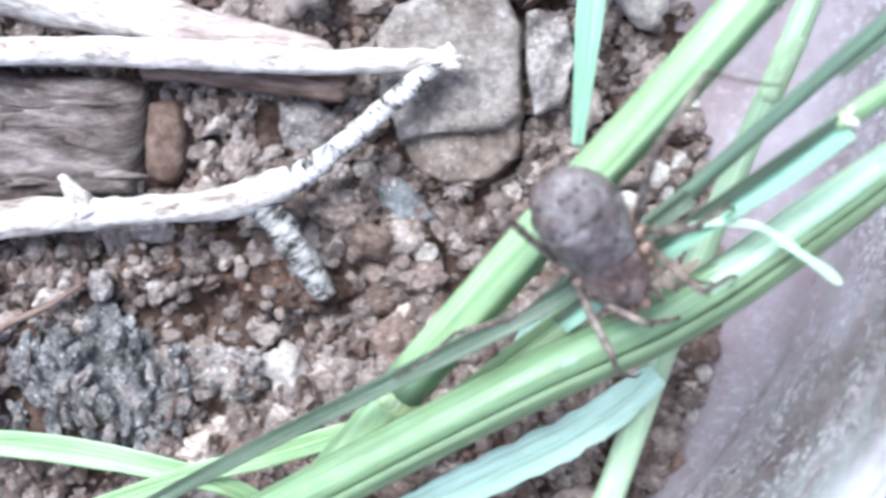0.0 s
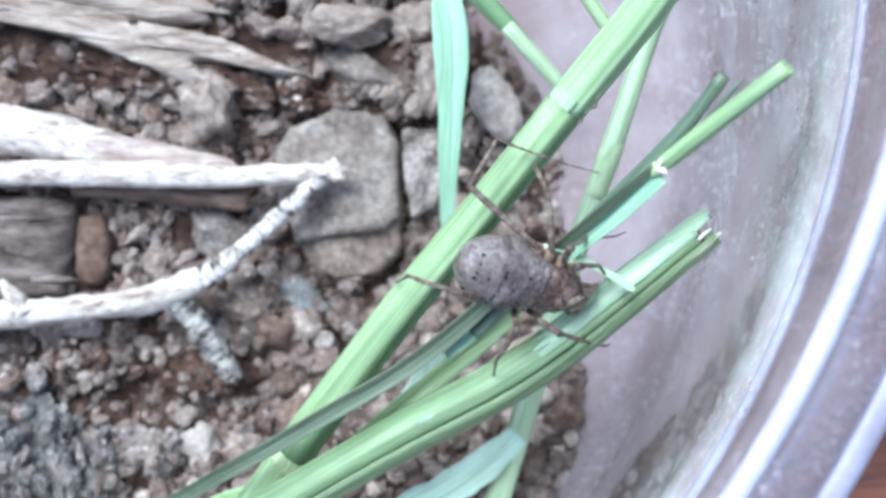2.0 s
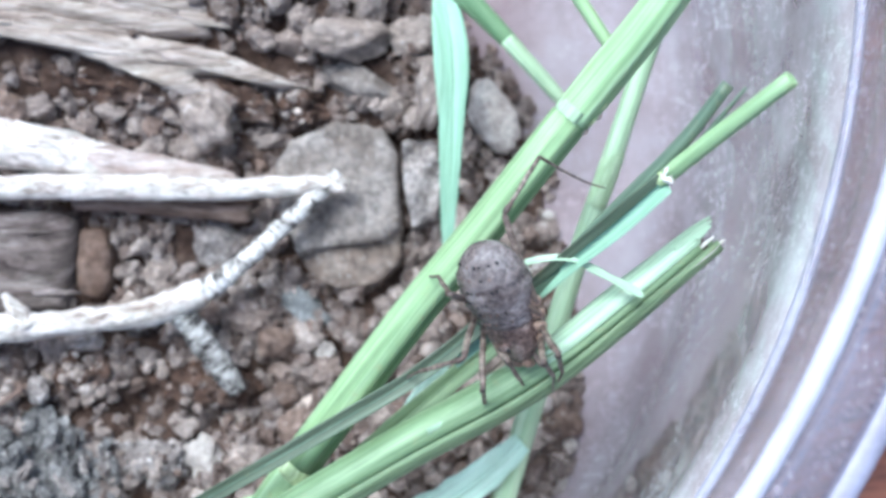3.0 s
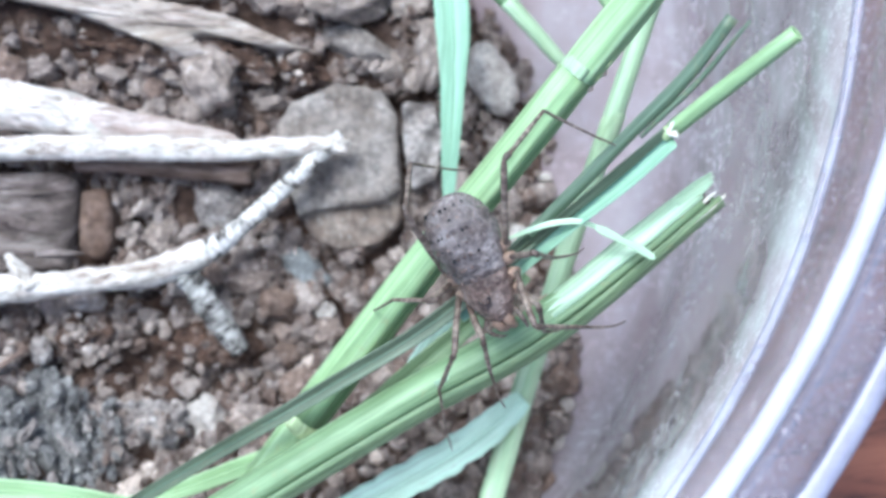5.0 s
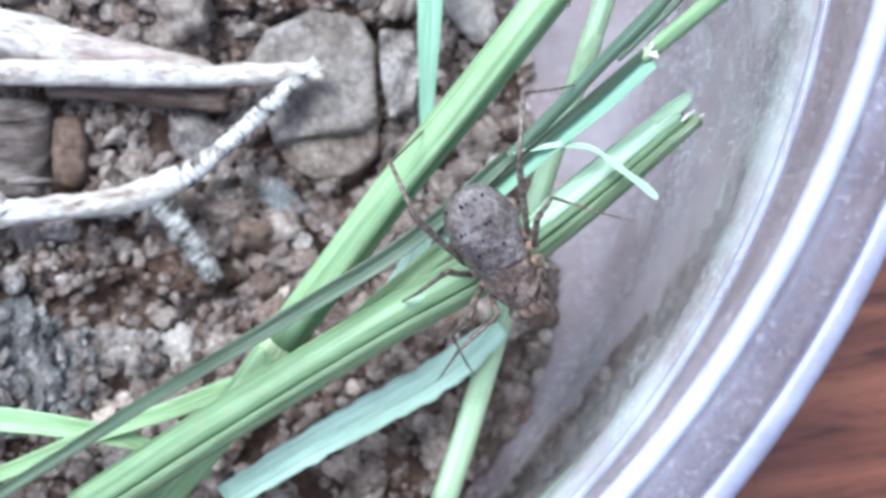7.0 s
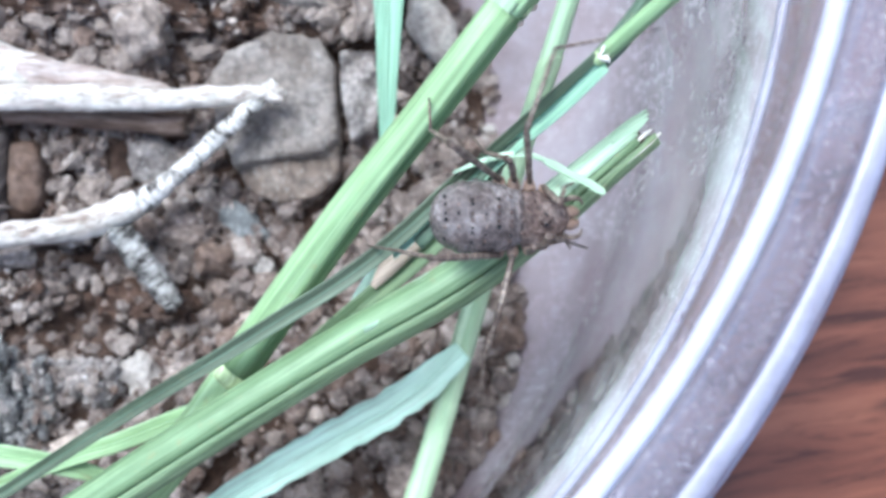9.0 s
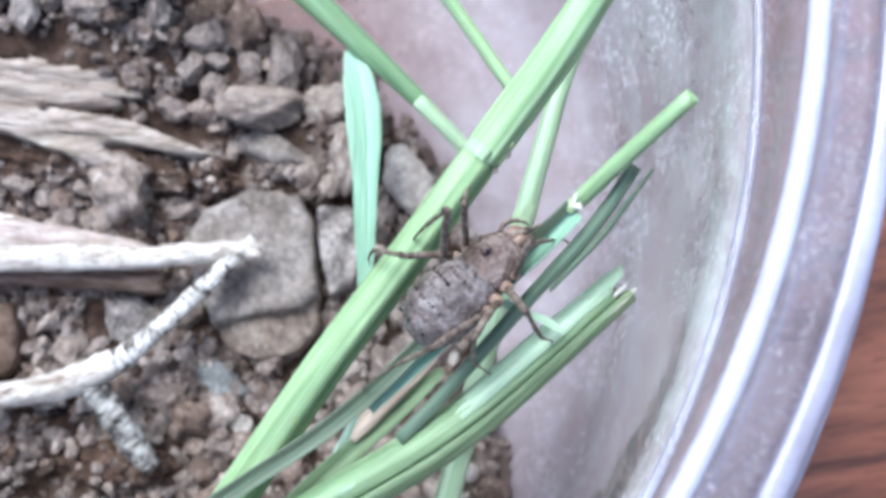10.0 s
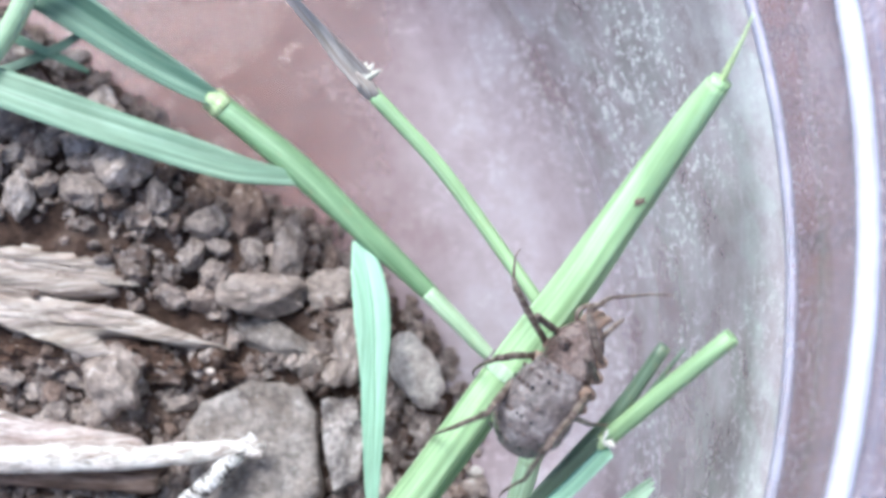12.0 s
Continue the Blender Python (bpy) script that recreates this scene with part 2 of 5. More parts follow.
def table_material():
    m, n, l, b = material("varnished_wood", 0.38, 0.5)
    pos = n.new("ShaderNodeTexCoord").outputs["Object"]
    warp = noise_node(n, l, stretched(n, l, pos, (18, 40, 40)), 1.0, 3)
    bent = n.new("ShaderNodeVectorMath")
    bent.operation = "MULTIPLY_ADD"
    bent.inputs[1].default_value = (0.0, 0.011, 0.0)
    l.new(warp.outputs[1], bent.inputs[0])
    l.new(pos, bent.inputs[2])
    rings = noise_node(n, l, stretched(n, l, bent.outputs[0], (14, 150, 100)), 1.0, 6, 0.6)
    streak = noise_node(n, l, stretched(n, l, bent.outputs[0], (75, 620, 200)), 1.0, 5, 0.65)
    pore = noise_node(n, l, stretched(n, l, bent.outputs[0], (260, 2600, 200)), 1.0, 2, 0.6)
    c = ramp(n, [(0.32, (0.12, 0.037, 0.018)), (0.5, (0.21, 0.072, 0.037)), (0.68, (0.31, 0.118, 0.062))])
    l.new(rings.outputs[0], c.inputs[0])
    g = ramp(n, [(0.38, (0.28, 0.24, 0.23)), (0.47, (0.85, 0.83, 0.82)), (0.62, (1.12, 1.12, 1.12))])
    l.new(streak.outputs[0], g.inputs[0])
    h = ramp(n, [(0.32, (0.6, 0.55, 0.52)), (0.46, (1.0, 1.0, 1.0))])
    l.new(pore.outputs[0], h.inputs[0])
    tone = mix(n, l, c.outputs[0], g.outputs[0], 0.9, "MULTIPLY")
    l.new(mix(n, l, tone, h.outputs[0], 0.8, "MULTIPLY"), b.inputs["Base Color"])
    bump(n, l, b, pore.outputs[0], 0.2, 0.0002)
    return m


def shiny_over(n, l, under, rough, share, normal=None, where=None):
    """Lays a clear shine over a shader and makes it the surface."""
    shine = n.new("ShaderNodeBsdfGlossy")
    shine.inputs["Roughness"].default_value = rough
    fresnel = n.new("ShaderNodeFresnel")
    fresnel.inputs[0].default_value = 1.5
    part_shine = n.new("ShaderNodeMath")
    part_shine.operation = "MULTIPLY"
    part_shine.inputs[1].default_value = share
    y = n.new("ShaderNodeMixShader")
    l.new(fresnel.outputs[0], part_shine.inputs[0])
    l.new(calc(n, l, "MULTIPLY", part_shine.outputs[0], where) if where else part_shine.outputs[0], y.inputs[0])
    l.new(under, y.inputs[1])
    l.new(shine.outputs[0], y.inputs[2])
    l.new(y.outputs[0], n["Material Output"].inputs[0])
    if normal:
        l.new(normal, shine.inputs["Normal"])
        l.new(normal, fresnel.inputs["Normal"])


def see_through(n, l, b, share):
    """Lets a share of the light pass straight through a scattering surface."""
    t = n.new("ShaderNodeBsdfTransparent")
    t.inputs[0].default_value = (0.95, 0.93, 0.95, 1)
    x = n.new("ShaderNodeMixShader")
    l.new(share, x.inputs[0])
    l.new(b.outputs[0], x.inputs[1])
    l.new(t.outputs[0], x.inputs[2])
    b.inputs["Specular IOR Level"].default_value = 0.1
    return x.outputs[0]


def plastic_material(name, clear, haze_colour, rough, scuff=0.0):
    """Cloudy clear plastic of the rim: part of the light passes straight, part is scattered in it, and it shines."""
    m, n, l, b = material(name, rough, 0.6)
    pos = n.new("ShaderNodeTexCoord").outputs["Object"]
    cloud = noise_node(n, l, pos, 95, 9, 0.72)
    speck = noise_node(n, l, pos, 3200, 2)
    where = noise_node(n, l, pos, 70, 4)
    tint = ramp(n, [(0.3, tuple(c * k for c, k in zip(haze_colour, (0.8, 0.74, 0.72)))), (0.68, tuple(min(c * 1.12, 1) for c in haze_colour))])
    l.new(cloud.outputs[0], tint.inputs[0])
    l.new(tint.outputs[0], b.inputs["Base Color"])
    clearness = ramp(n, [(0.35, (clear + 0.1,) * 3), (0.65, (clear - 0.1,) * 3)])
    l.new(cloud.outputs[0], clearness.inputs[0])
    spots = ramp(n, [(0.58, (1, 1, 1)), (0.66, (1 - scuff,) * 3)])
    l.new(speck.outputs[0], spots.inputs[0])
    place = ramp(n, [(0.4, (0, 0, 0)), (0.56, (1, 1, 1))])
    l.new(where.outputs[0], place.inputs[0])
    f = mix(n, l, clearness.outputs[0], mix(n, l, (1.0, 1.0, 1.0), spots.outputs[0], place.outputs[0]), 1.0, "MULTIPLY")
    bump(n, l, b, noise_node(n, l, pos, 120, 2).outputs[0], 0.12, 0.0006)
    shiny_over(n, l, see_through(n, l, b, f), rough, 0.6)
    return m


def between(n, l, value, low, high, to_low=0.0, to_high=1.0):
    r = n.new("ShaderNodeMapRange")
    r.interpolation_type = "SMOOTHSTEP"
    for k, v in ((1, low), (2, high), (3, to_low), (4, to_high)):
        r.inputs[k].default_value = v
    l.new(value, r.inputs[0])
    return r.outputs[0]


def calc(n, l, kind, a, b_=None):
    k = n.new("ShaderNodeMath")
    k.operation = kind
    for socket, value in zip(k.inputs, (a, b_)):
        if hasattr(value, "is_linked"):
            l.new(value, socket)
        elif value is not None:
            socket.default_value = value
    return k.outputs[0]


def tub_material():
    """Scuffed cloudy plastic of the tub's bottom and wall; streaks round the tub, a paler side and slanting green put
    reflections into its colour.
    """
    m, n, l, b = material("cloudy_plastic", 0.25, 0.6)
    pos = n.new("ShaderNodeTexCoord").outputs["Object"]
    axis = n.new("ShaderNodeSeparateXYZ")
    l.new(pos, axis.inputs[0])
    x, y, z = axis.outputs
    radius = calc(n, l, "SQRT", calc(n, l, "ADD", calc(n, l, "MULTIPLY", x, x), calc(n, l, "MULTIPLY", y, y)))
    turn = calc(n, l, "ARCTAN2", y, x)
    round_the_tub = n.new("ShaderNodeCombineXYZ")
    l.new(calc(n, l, "MULTIPLY", turn, 6.0), round_the_tub.inputs[0])
    l.new(calc(n, l, "MULTIPLY", calc(n, l, "ADD", radius, z), 330.0), round_the_tub.inputs[1])
    # Paler grey towards +x puts the sky reflected in the bottom into the colour.
    sky_sheen = between(n, l, x, 0.02, 0.04)
    rise = between(n, l, z, 0.0025, 0.013)
    cloud = noise_node(n, l, pos, 95, 9, 0.72).outputs[0]
    # Streaks round the tub: reflections at its curved corner, put into the colour.
    streak = noise_node(n, l, round_the_tub.outputs[0], 1.0, 5, 0.62).outputs[0]
    speck = noise_node(n, l, pos, 1700, 4, 0.75).outputs[0]
    patch = noise_node(n, l, pos, 150, 4, 0.6).outputs[0]
    blend = calc(n, l, "ADD", calc(n, l, "MULTIPLY", cloud, 0.68), calc(n, l, "MULTIPLY", streak, 0.32))
    low = ramp(n, TUB_LOW)
    high = ramp(n, TUB_HIGH)
    l.new(blend, low.inputs[0])
    l.new(blend, high.inputs[0])
    floor_tint = mix(n, l, (0.27, 0.16, 0.145), low.outputs[0], sky_sheen)
    tint = mix(n, l, floor_tint, high.outputs[0], rise)
    # Slanting pale green streaks put the grass mirrored in the wall into the colour.
    slant = n.new("ShaderNodeCombineXYZ")
    l.new(calc(n, l, "ADD", calc(n, l, "MULTIPLY", turn, 15.0), calc(n, l, "MULTIPLY", z, 420.0)), slant.inputs[0])
    l.new(calc(n, l, "ADD", calc(n, l, "MULTIPLY", turn, -5.0), calc(n, l, "MULTIPLY", z, 160.0)), slant.inputs[1])
    grass_sheen = ramp(n, [(0.47, (0, 0, 0)), (0.6, (0.5, 0.5, 0.5)), (0.68, (0.2, 0.2, 0.2))])
    l.new(noise_node(n, l, slant.outputs[0], 1.0, 3, 0.5).outputs[0], grass_sheen.inputs[0])
    tint = mix(n, l, tint, (0.6, 0.66, 0.61), calc(n, l, "MULTIPLY", grass_sheen.outputs[0], rise))
    rub = ramp(n, [(0.52, (0, 0, 0)), (0.6, (1, 1, 1))])
    l.new(speck, rub.inputs[0])
    where = ramp(n, [(0.42, (0.05, 0.05, 0.05)), (0.56, (1, 1, 1))])
    l.new(patch, where.inputs[0])
    scuffs = calc(n, l, "MULTIPLY", calc(n, l, "MULTIPLY", rub.outputs[0], where.outputs[0]), calc(n, l, "MULTIPLY", between(n, l, z, 0.002, 0.009, 0.15, 0.75), between(n, l, z, 0.017, 0.024, 1.0, 0.3)))
    l.new(mix(n, l, tint, (0.8, 0.79, 0.79), scuffs), b.inputs["Base Color"])
    floor_clear = between(n, l, sky_sheen, 0.0, 1.0, 0.55, TUB_CLEAR[0])
    open_share = calc(n, l, "ADD", calc(n, l, "MULTIPLY", floor_clear, calc(n, l, "SUBTRACT", 1.0, rise)), calc(n, l, "MULTIPLY", rise, TUB_CLEAR[1]))
    uneven = between(n, l, blend, 0.38, 0.62, 1.2, 0.82)
    f = calc(n, l, "MULTIPLY", calc(n, l, "MULTIPLY", open_share, uneven), calc(n, l, "SUBTRACT", 1.0, scuffs))
    waves = noise_node(n, l, stretched(n, l, pos, (150, 150, 60)), 1.0, 2)
    u = n.new("ShaderNodeBump")
    u.inputs["Strength"].default_value, u.inputs["Distance"].default_value = 0.3, 0.0006
    l.new(waves.outputs[0], u.inputs["Height"])
    l.new(u.outputs[0], b.inputs["Normal"])
    shiny_over(n, l, see_through(n, l, b, f), 0.045, 2.1, u.outputs[0], calc(n, l, "MULTIPLY", between(n, l, z, 0.004, 0.014, 0.05, 1.0), between(n, l, z, 0.0215, 0.025, 1.0, 0.2)))
    return m


TUB_LOW = [(0.36, (0.335, 0.26, 0.272)), (0.46, (0.385, 0.325, 0.345)), (0.56, (0.42, 0.375, 0.4)), (0.66, (0.47, 0.435, 0.455))]
TUB_HIGH = [(0.36, (0.39, 0.305, 0.305)), (0.46, (0.49, 0.43, 0.435)), (0.56, (0.58, 0.55, 0.555)), (0.66, (0.68, 0.68, 0.67))]
TUB_CLEAR = (0.33, 0.45)
M_TABLE = table_material()
M_TUB = tub_material()
M_RIM = plastic_material("clear_rim_plastic", 0.66, (0.5, 0.44, 0.475), 0.15, 0.5)
M_LEDGE = plastic_material("clear_ledge_plastic", 0.68, (0.62, 0.65, 0.8), 0.3)
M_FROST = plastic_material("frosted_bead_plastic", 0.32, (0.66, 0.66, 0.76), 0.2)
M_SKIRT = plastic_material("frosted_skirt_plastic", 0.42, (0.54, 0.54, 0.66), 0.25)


# ---- mesh helpers: all shapes are given in millimetres ----
def part(name, bm, mat, parent=None, label="", smooth=True):
    me = bpy.data.meshes.new(name)
    bm.to_mesh(me)
    bm.free()
    me.transform(Matrix.Diagonal((MM, MM, MM, 1)))
    me.materials.append(mat)
    if smooth:
        me.shade_smooth()
    ob = new(name, me)
    ob.parent = parent
    if label:
        tagged(ob, label)
    return ob


def thing(name, label, category, group="", at=(0, 0, 0)):
    ob = tagged(new(name), label, category, group)
    ob.empty_display_size = 0.002
    ob.location = Vector(at) * MM
    return ob


def smooth_line(points, steps=6):
    """Catmull-Rom curve through the points; each point may carry more numbers (radius), which glide along."""
    p = [np.array(q, float) for q in points]
    p = [2 * p[0] - p[1]] + p + [2 * p[-1] - p[-2]]
    out = []
    for i in range(1, len(p) - 2):
        for k in range(steps):
            t = k / steps
            out.append(0.5 * (2 * p[i] + (p[i + 1] - p[i - 1]) * t + (2 * p[i - 1] - 5 * p[i] + 4 * p[i + 1] - p[i + 2]) * t * t
                              + (3 * p[i] - p[i - 1] - 3 * p[i + 1] + p[i + 2]) * t ** 3))
    out.append(p[-2])
    return out


def sections(line):
    """Along a line of (x, y, z, ...): centre, side and up vectors, and length so far."""
    c = [Vector(q[:3]) for q in line]
    run = 0.0
    for i, q in enumerate(c):
        way = (c[min(i + 1, len(c) - 1)] - c[max(i - 1, 0)]).normalized()
        side = way.cross(Vector((0, 0, 1)))
        side = side.normalized() if side.length > 0.05 else Vector((1, 0, 0))
        up = side.cross(way).normalized()
        if i:
            run += (q - c[i - 1]).length
        yield q, side, up, way, run


def skin(bm, rings, closed, runs, widths):
    """Quads between rings of vertices, with uv in millimetres."""
    uv = bm.loops.layers.uv.verify()
    count = len(rings[0])
    for i in range(len(rings) - 1):
        for j in range(count if closed else count - 1):
            k = (j + 1) % count
            f = bm.faces.new((rings[i][j], rings[i][k], rings[i + 1][k], rings[i + 1][j]))
            for loop, (a, b) in zip(f.loops, ((i, j), (i, j + 1), (i + 1, j + 1), (i + 1, j))):
                loop[uv].uv = (widths[a] * b / count, runs[a])


def tube(points, steps=6, sides=12, rough=0.0, grain=1.0, flat=1.0, hollow=0.0, bm=None, seed=0.0, ridges=0.0):
    """A tapered tube along points (x, y, z, radius). hollow: wall thickness where both ends are cut open."""
    bm = bm or bmesh.new()
    line = smooth_line(points, steps)
    outer, inner, runs, widths = [], [], [], []
    for (q, side, up, way, run), row in zip(sections(line), line):
        r = max(row[3], 0.01)
        ring, ring_in = [], []
        for j in range(sides):
            a = 2 * math.pi * j / sides
            d = side * math.cos(a) + up * math.sin(a) * flat
            k = 1.0
            if rough:
                k += rough * noise.noise(Vector((math.cos(a) * 1.3 + seed, math.sin(a) * 1.3, run / grain)))
            if ridges:
                k += ridges * (0.5 - (j % 2))
            ring.append(bm.verts.new(q + d * r * k))
            if hollow:
                ring_in.append(bm.verts.new(q + d * max(r * k - hollow, 0.02)))
        outer.append(ring)
        inner.append(ring_in)
        runs.append(run + seed * 7)
        widths.append(2 * math.pi * r)
    skin(bm, outer, True, runs, widths)
    if hollow:
        skin(bm, [list(reversed(x)) for x in inner], True, runs, widths)
        for e in (0, -1):
            for j in range(sides):
                k = (j + 1) % sides
                bm.faces.new((outer[e][j], outer[e][k], inner[e][k], inner[e][j]))
    else:
        bm.faces.new(outer[0])
        bm.faces.new(outer[-1])
    bmesh.ops.recalc_face_normals(bm, faces=bm.faces)
    return bm


def wrap(points, start, end, gap=0.12, thick=0.14, steps=6, sides=10, seed=0.0):
    """A leaf sheath: an open shell round a stem, from the angle start to end (degrees; 90 is the upper side)."""
    bm = bmesh.new()
    line = smooth_line(points, steps)
    rings, runs, widths = [], [], []
    for (q, side, up, way, run), row in zip(sections(line), line):
        ring = []
        for r, order in ((row[3] + gap + thick, range(sides)), (row[3] + gap * 0.5, reversed(range(sides)))):
            for j in order:
                a = radians(start + (end - start) * j / (sides - 1))
                ring.append(bm.verts.new(q + (side * math.cos(a) + up * math.sin(a)) * r))
        rings.append(ring)
        runs.append(run + seed * 7)
        widths.append(2 * math.pi * row[3])
    skin(bm, rings, True, runs, widths)
    bm.faces.new(rings[0])
    bm.faces.new(rings[-1])
    bmesh.ops.recalc_face_normals(bm, faces=bm.faces)
    return bm


def blade(points, fold=0.25, thick=0.16, steps=7, seed=0.0, wave=0.0, torn=0.0):
    """A grass blade along points (x, y, z, width, roll in degrees): folded at its midrib, thin but solid, with ribs."""
    bm = bmesh.new()
    line = smooth_line(points, steps)
    rings, runs, widths = [], [], []
    cols = 9
    for (q, side, up, way, run), row in zip(sections(line), line):
        w, roll = max(row[3], 0.05), radians(row[4])
        s = side * math.cos(roll) + up * math.sin(roll)
        u = up * math.cos(roll) - side * math.sin(roll)
        top, under = [], []
        for j in range(cols):
            k = j / (cols - 1) * 2 - 1
            rib = 0.012 * (j % 2)
            edge = 1 - 0.6 * abs(k)
            lift = abs(k) * fold * w / 2 + wave * math.sin(run * 0.9 + k * 2 + seed) * abs(k)
            ragged = 1 + torn * abs(k) * noise.fractal(Vector((run * 0.9, math.copysign(4, k) + seed, 0)), 1.0, 2.3, 4)
            base = q + s * (k * w / 2 * ragged) + u * (lift + rib)
            top.append(bm.verts.new(base + u * thick * edge / 2))
            under.append(bm.verts.new(base - u * thick * edge / 2))
        rings.append(top + under[::-1])
        runs.append(run + seed * 7)
        widths.append(w * 2)
    skin(bm, rings, True, runs, widths)
    bm.faces.new(rings[0])
    bm.faces.new(rings[-1])
    bmesh.ops.recalc_face_normals(bm, faces=bm.faces)
    return bm


def rock(size, seed, detail=3, rough=0.22, cuts=7, bm=None, at=(0, 0, 0), turn=0.0):
    """A broken stone or clod: a ball cut by flat planes and roughened."""
    own = bm is None
    bm = bm or bmesh.new()
    rnd = random.Random(seed)
    made = bmesh.ops.create_icosphere(bm, subdivisions=detail, radius=1.0)["verts"]
    planes = []
    for _ in range(cuts):
        d = Vector((rnd.uniform(-1, 1), rnd.uniform(-1, 1), rnd.uniform(-0.6, 1))).normalized()
        planes.append((d, rnd.uniform(0.62, 0.92)))
    turned = Matrix.Rotation(turn, 3, "Z")
    for v in made:
        p = v.co.copy()
        for d, h in planes:
            over = p.dot(d) - h
            if over > 0:
                p -= d * over * 0.92
        p *= 1 + rough * noise.fractal(p * 1.7 + Vector((seed * 3.1, 0, 0)), 1.0, 2.0, 4)
        v.co = turned @ Vector((p.x * size[0], p.y * size[1], p.z * size[2])) + Vector(at)
    uv = bm.loops.layers.uv.verify()
    return bm


def lumpy(bm, pace, height, seed):
    """Raise crumbs of earth or flakes all over a rough lump; pace: crumbs to a millimetre along each axis."""
    bm.normal_update()
    moved = []
    for v in bm.verts:
        q = Vector((v.co.x * pace[0], v.co.y * pace[1], v.co.z * pace[2])) + Vector((seed * 5.3, 0, 0))
        near = noise.voronoi(q)[0]
        tall = 0.55 + 0.9 * noise.noise(q * 0.8)
        moved.append(v.normal * height * (tall * min(1.0, (near[1] - near[0]) * 2.2) - 0.25))
    for v, d in zip(bm.verts, moved):
        v.co += d


def chunk(seed, points=20, cuts=1, rough=0.1):
    """An angular lump of unit size: the hull of random points, divided and roughened."""
    rnd = random.Random(seed)
    bm = bmesh.new()
    for _ in range(points):
        d = Vector((rnd.gauss(0, 1), rnd.gauss(0, 1), rnd.gauss(0, 1))).normalized()
        bm.verts.new(d * rnd.uniform(0.75, 1.05))
    bmesh.ops.convex_hull(bm, input=bm.verts)
    loose = [v for v in bm.verts if not v.link_faces]
    bmesh.ops.delete(bm, geom=loose, context="VERTS")
    if cuts:
        bmesh.ops.subdivide_edges(bm, edges=bm.edges[:], cuts=cuts, use_grid_fill=True, smooth=0.25)
        bmesh.ops.triangulate(bm, faces=bm.faces[:])
        for v in bm.verts:
            v.co *= 1 + rough * noise.noise(v.co * 3 + Vector((seed, 0, 0))) + 0.7 * rough * noise.noise(v.co * 7 + Vector((0, seed, 0)))
    bm.verts.index_update()
    return bm


# ---- large structure: table, tub, soil ----
CENTRE = Vector((-28.8, 20.0, 0))
FLOOR = 1.6


def table_top():
    bm = bmesh.new()
    bmesh.ops.create_cube(bm, size=1.0)
    bmesh.ops.scale(bm, vec=(1400, 900, 28), verts=bm.verts)
    bmesh.ops.translate(bm, vec=(0, 0, -14), verts=bm.verts)
    bmesh.ops.bevel(bm, geom=bm.edges[:], offset=3, segments=3, affect="EDGES")
    ob = part("table_top", bm, M_TABLE, smooth=False)
    ob.matrix_basis = pose(0, 0, 0, 0, 0, 12)
    tagged(ob, "dark reddish-brown varnished wooden table top with streaky grain", "table", kind="structure")


def lathe(profile, sides=160, bm=None):
    bm = bm or bmesh.new()
    rings = []
    for r, z in profile:
        if r < 0.01:
            rings.append([bm.verts.new((0, 0, z))])
        else:
            rings.append([bm.verts.new((r * math.cos(2 * math.pi * j / sides), r * math.sin(2 * math.pi * j / sides), z)) for j in range(sides)])
    for a, b in zip(rings, rings[1:]):
        for j in range(sides):
            k = (j + 1) % sides
            if len(a) == 1:
                bm.faces.new((a[0], b[k], b[j]))
            elif len(b) == 1:
                bm.faces.new((a[j], a[k], b[0]))
            else:
                bm.faces.new((a[j], a[k], b[k], b[j]))
    bmesh.ops.recalc_face_normals(bm, faces=bm.faces)
    return bm


def bend(cx, cz, r, a0, a1, n=6):
    return [(cx + r * math.cos(radians(a0 + (a1 - a0) * i / n)), cz + r * math.sin(radians(a0 + (a1 - a0) * i / n))) for i in range(n + 1)]


LEAN_OUT = 0.16  # the tub's lower part stands a little askew under its rim


def askew(bm):
    for v in bm.verts:
        v.co.y -= LEAN_OUT * max(0.0, 34.0 - v.co.z) + 0.17 * max(0.0, 25.0 - v.co.z)
        v.co.x -= min(1.2, 0.14 * max(0.0, 34.0 - v.co.z))
    return bm


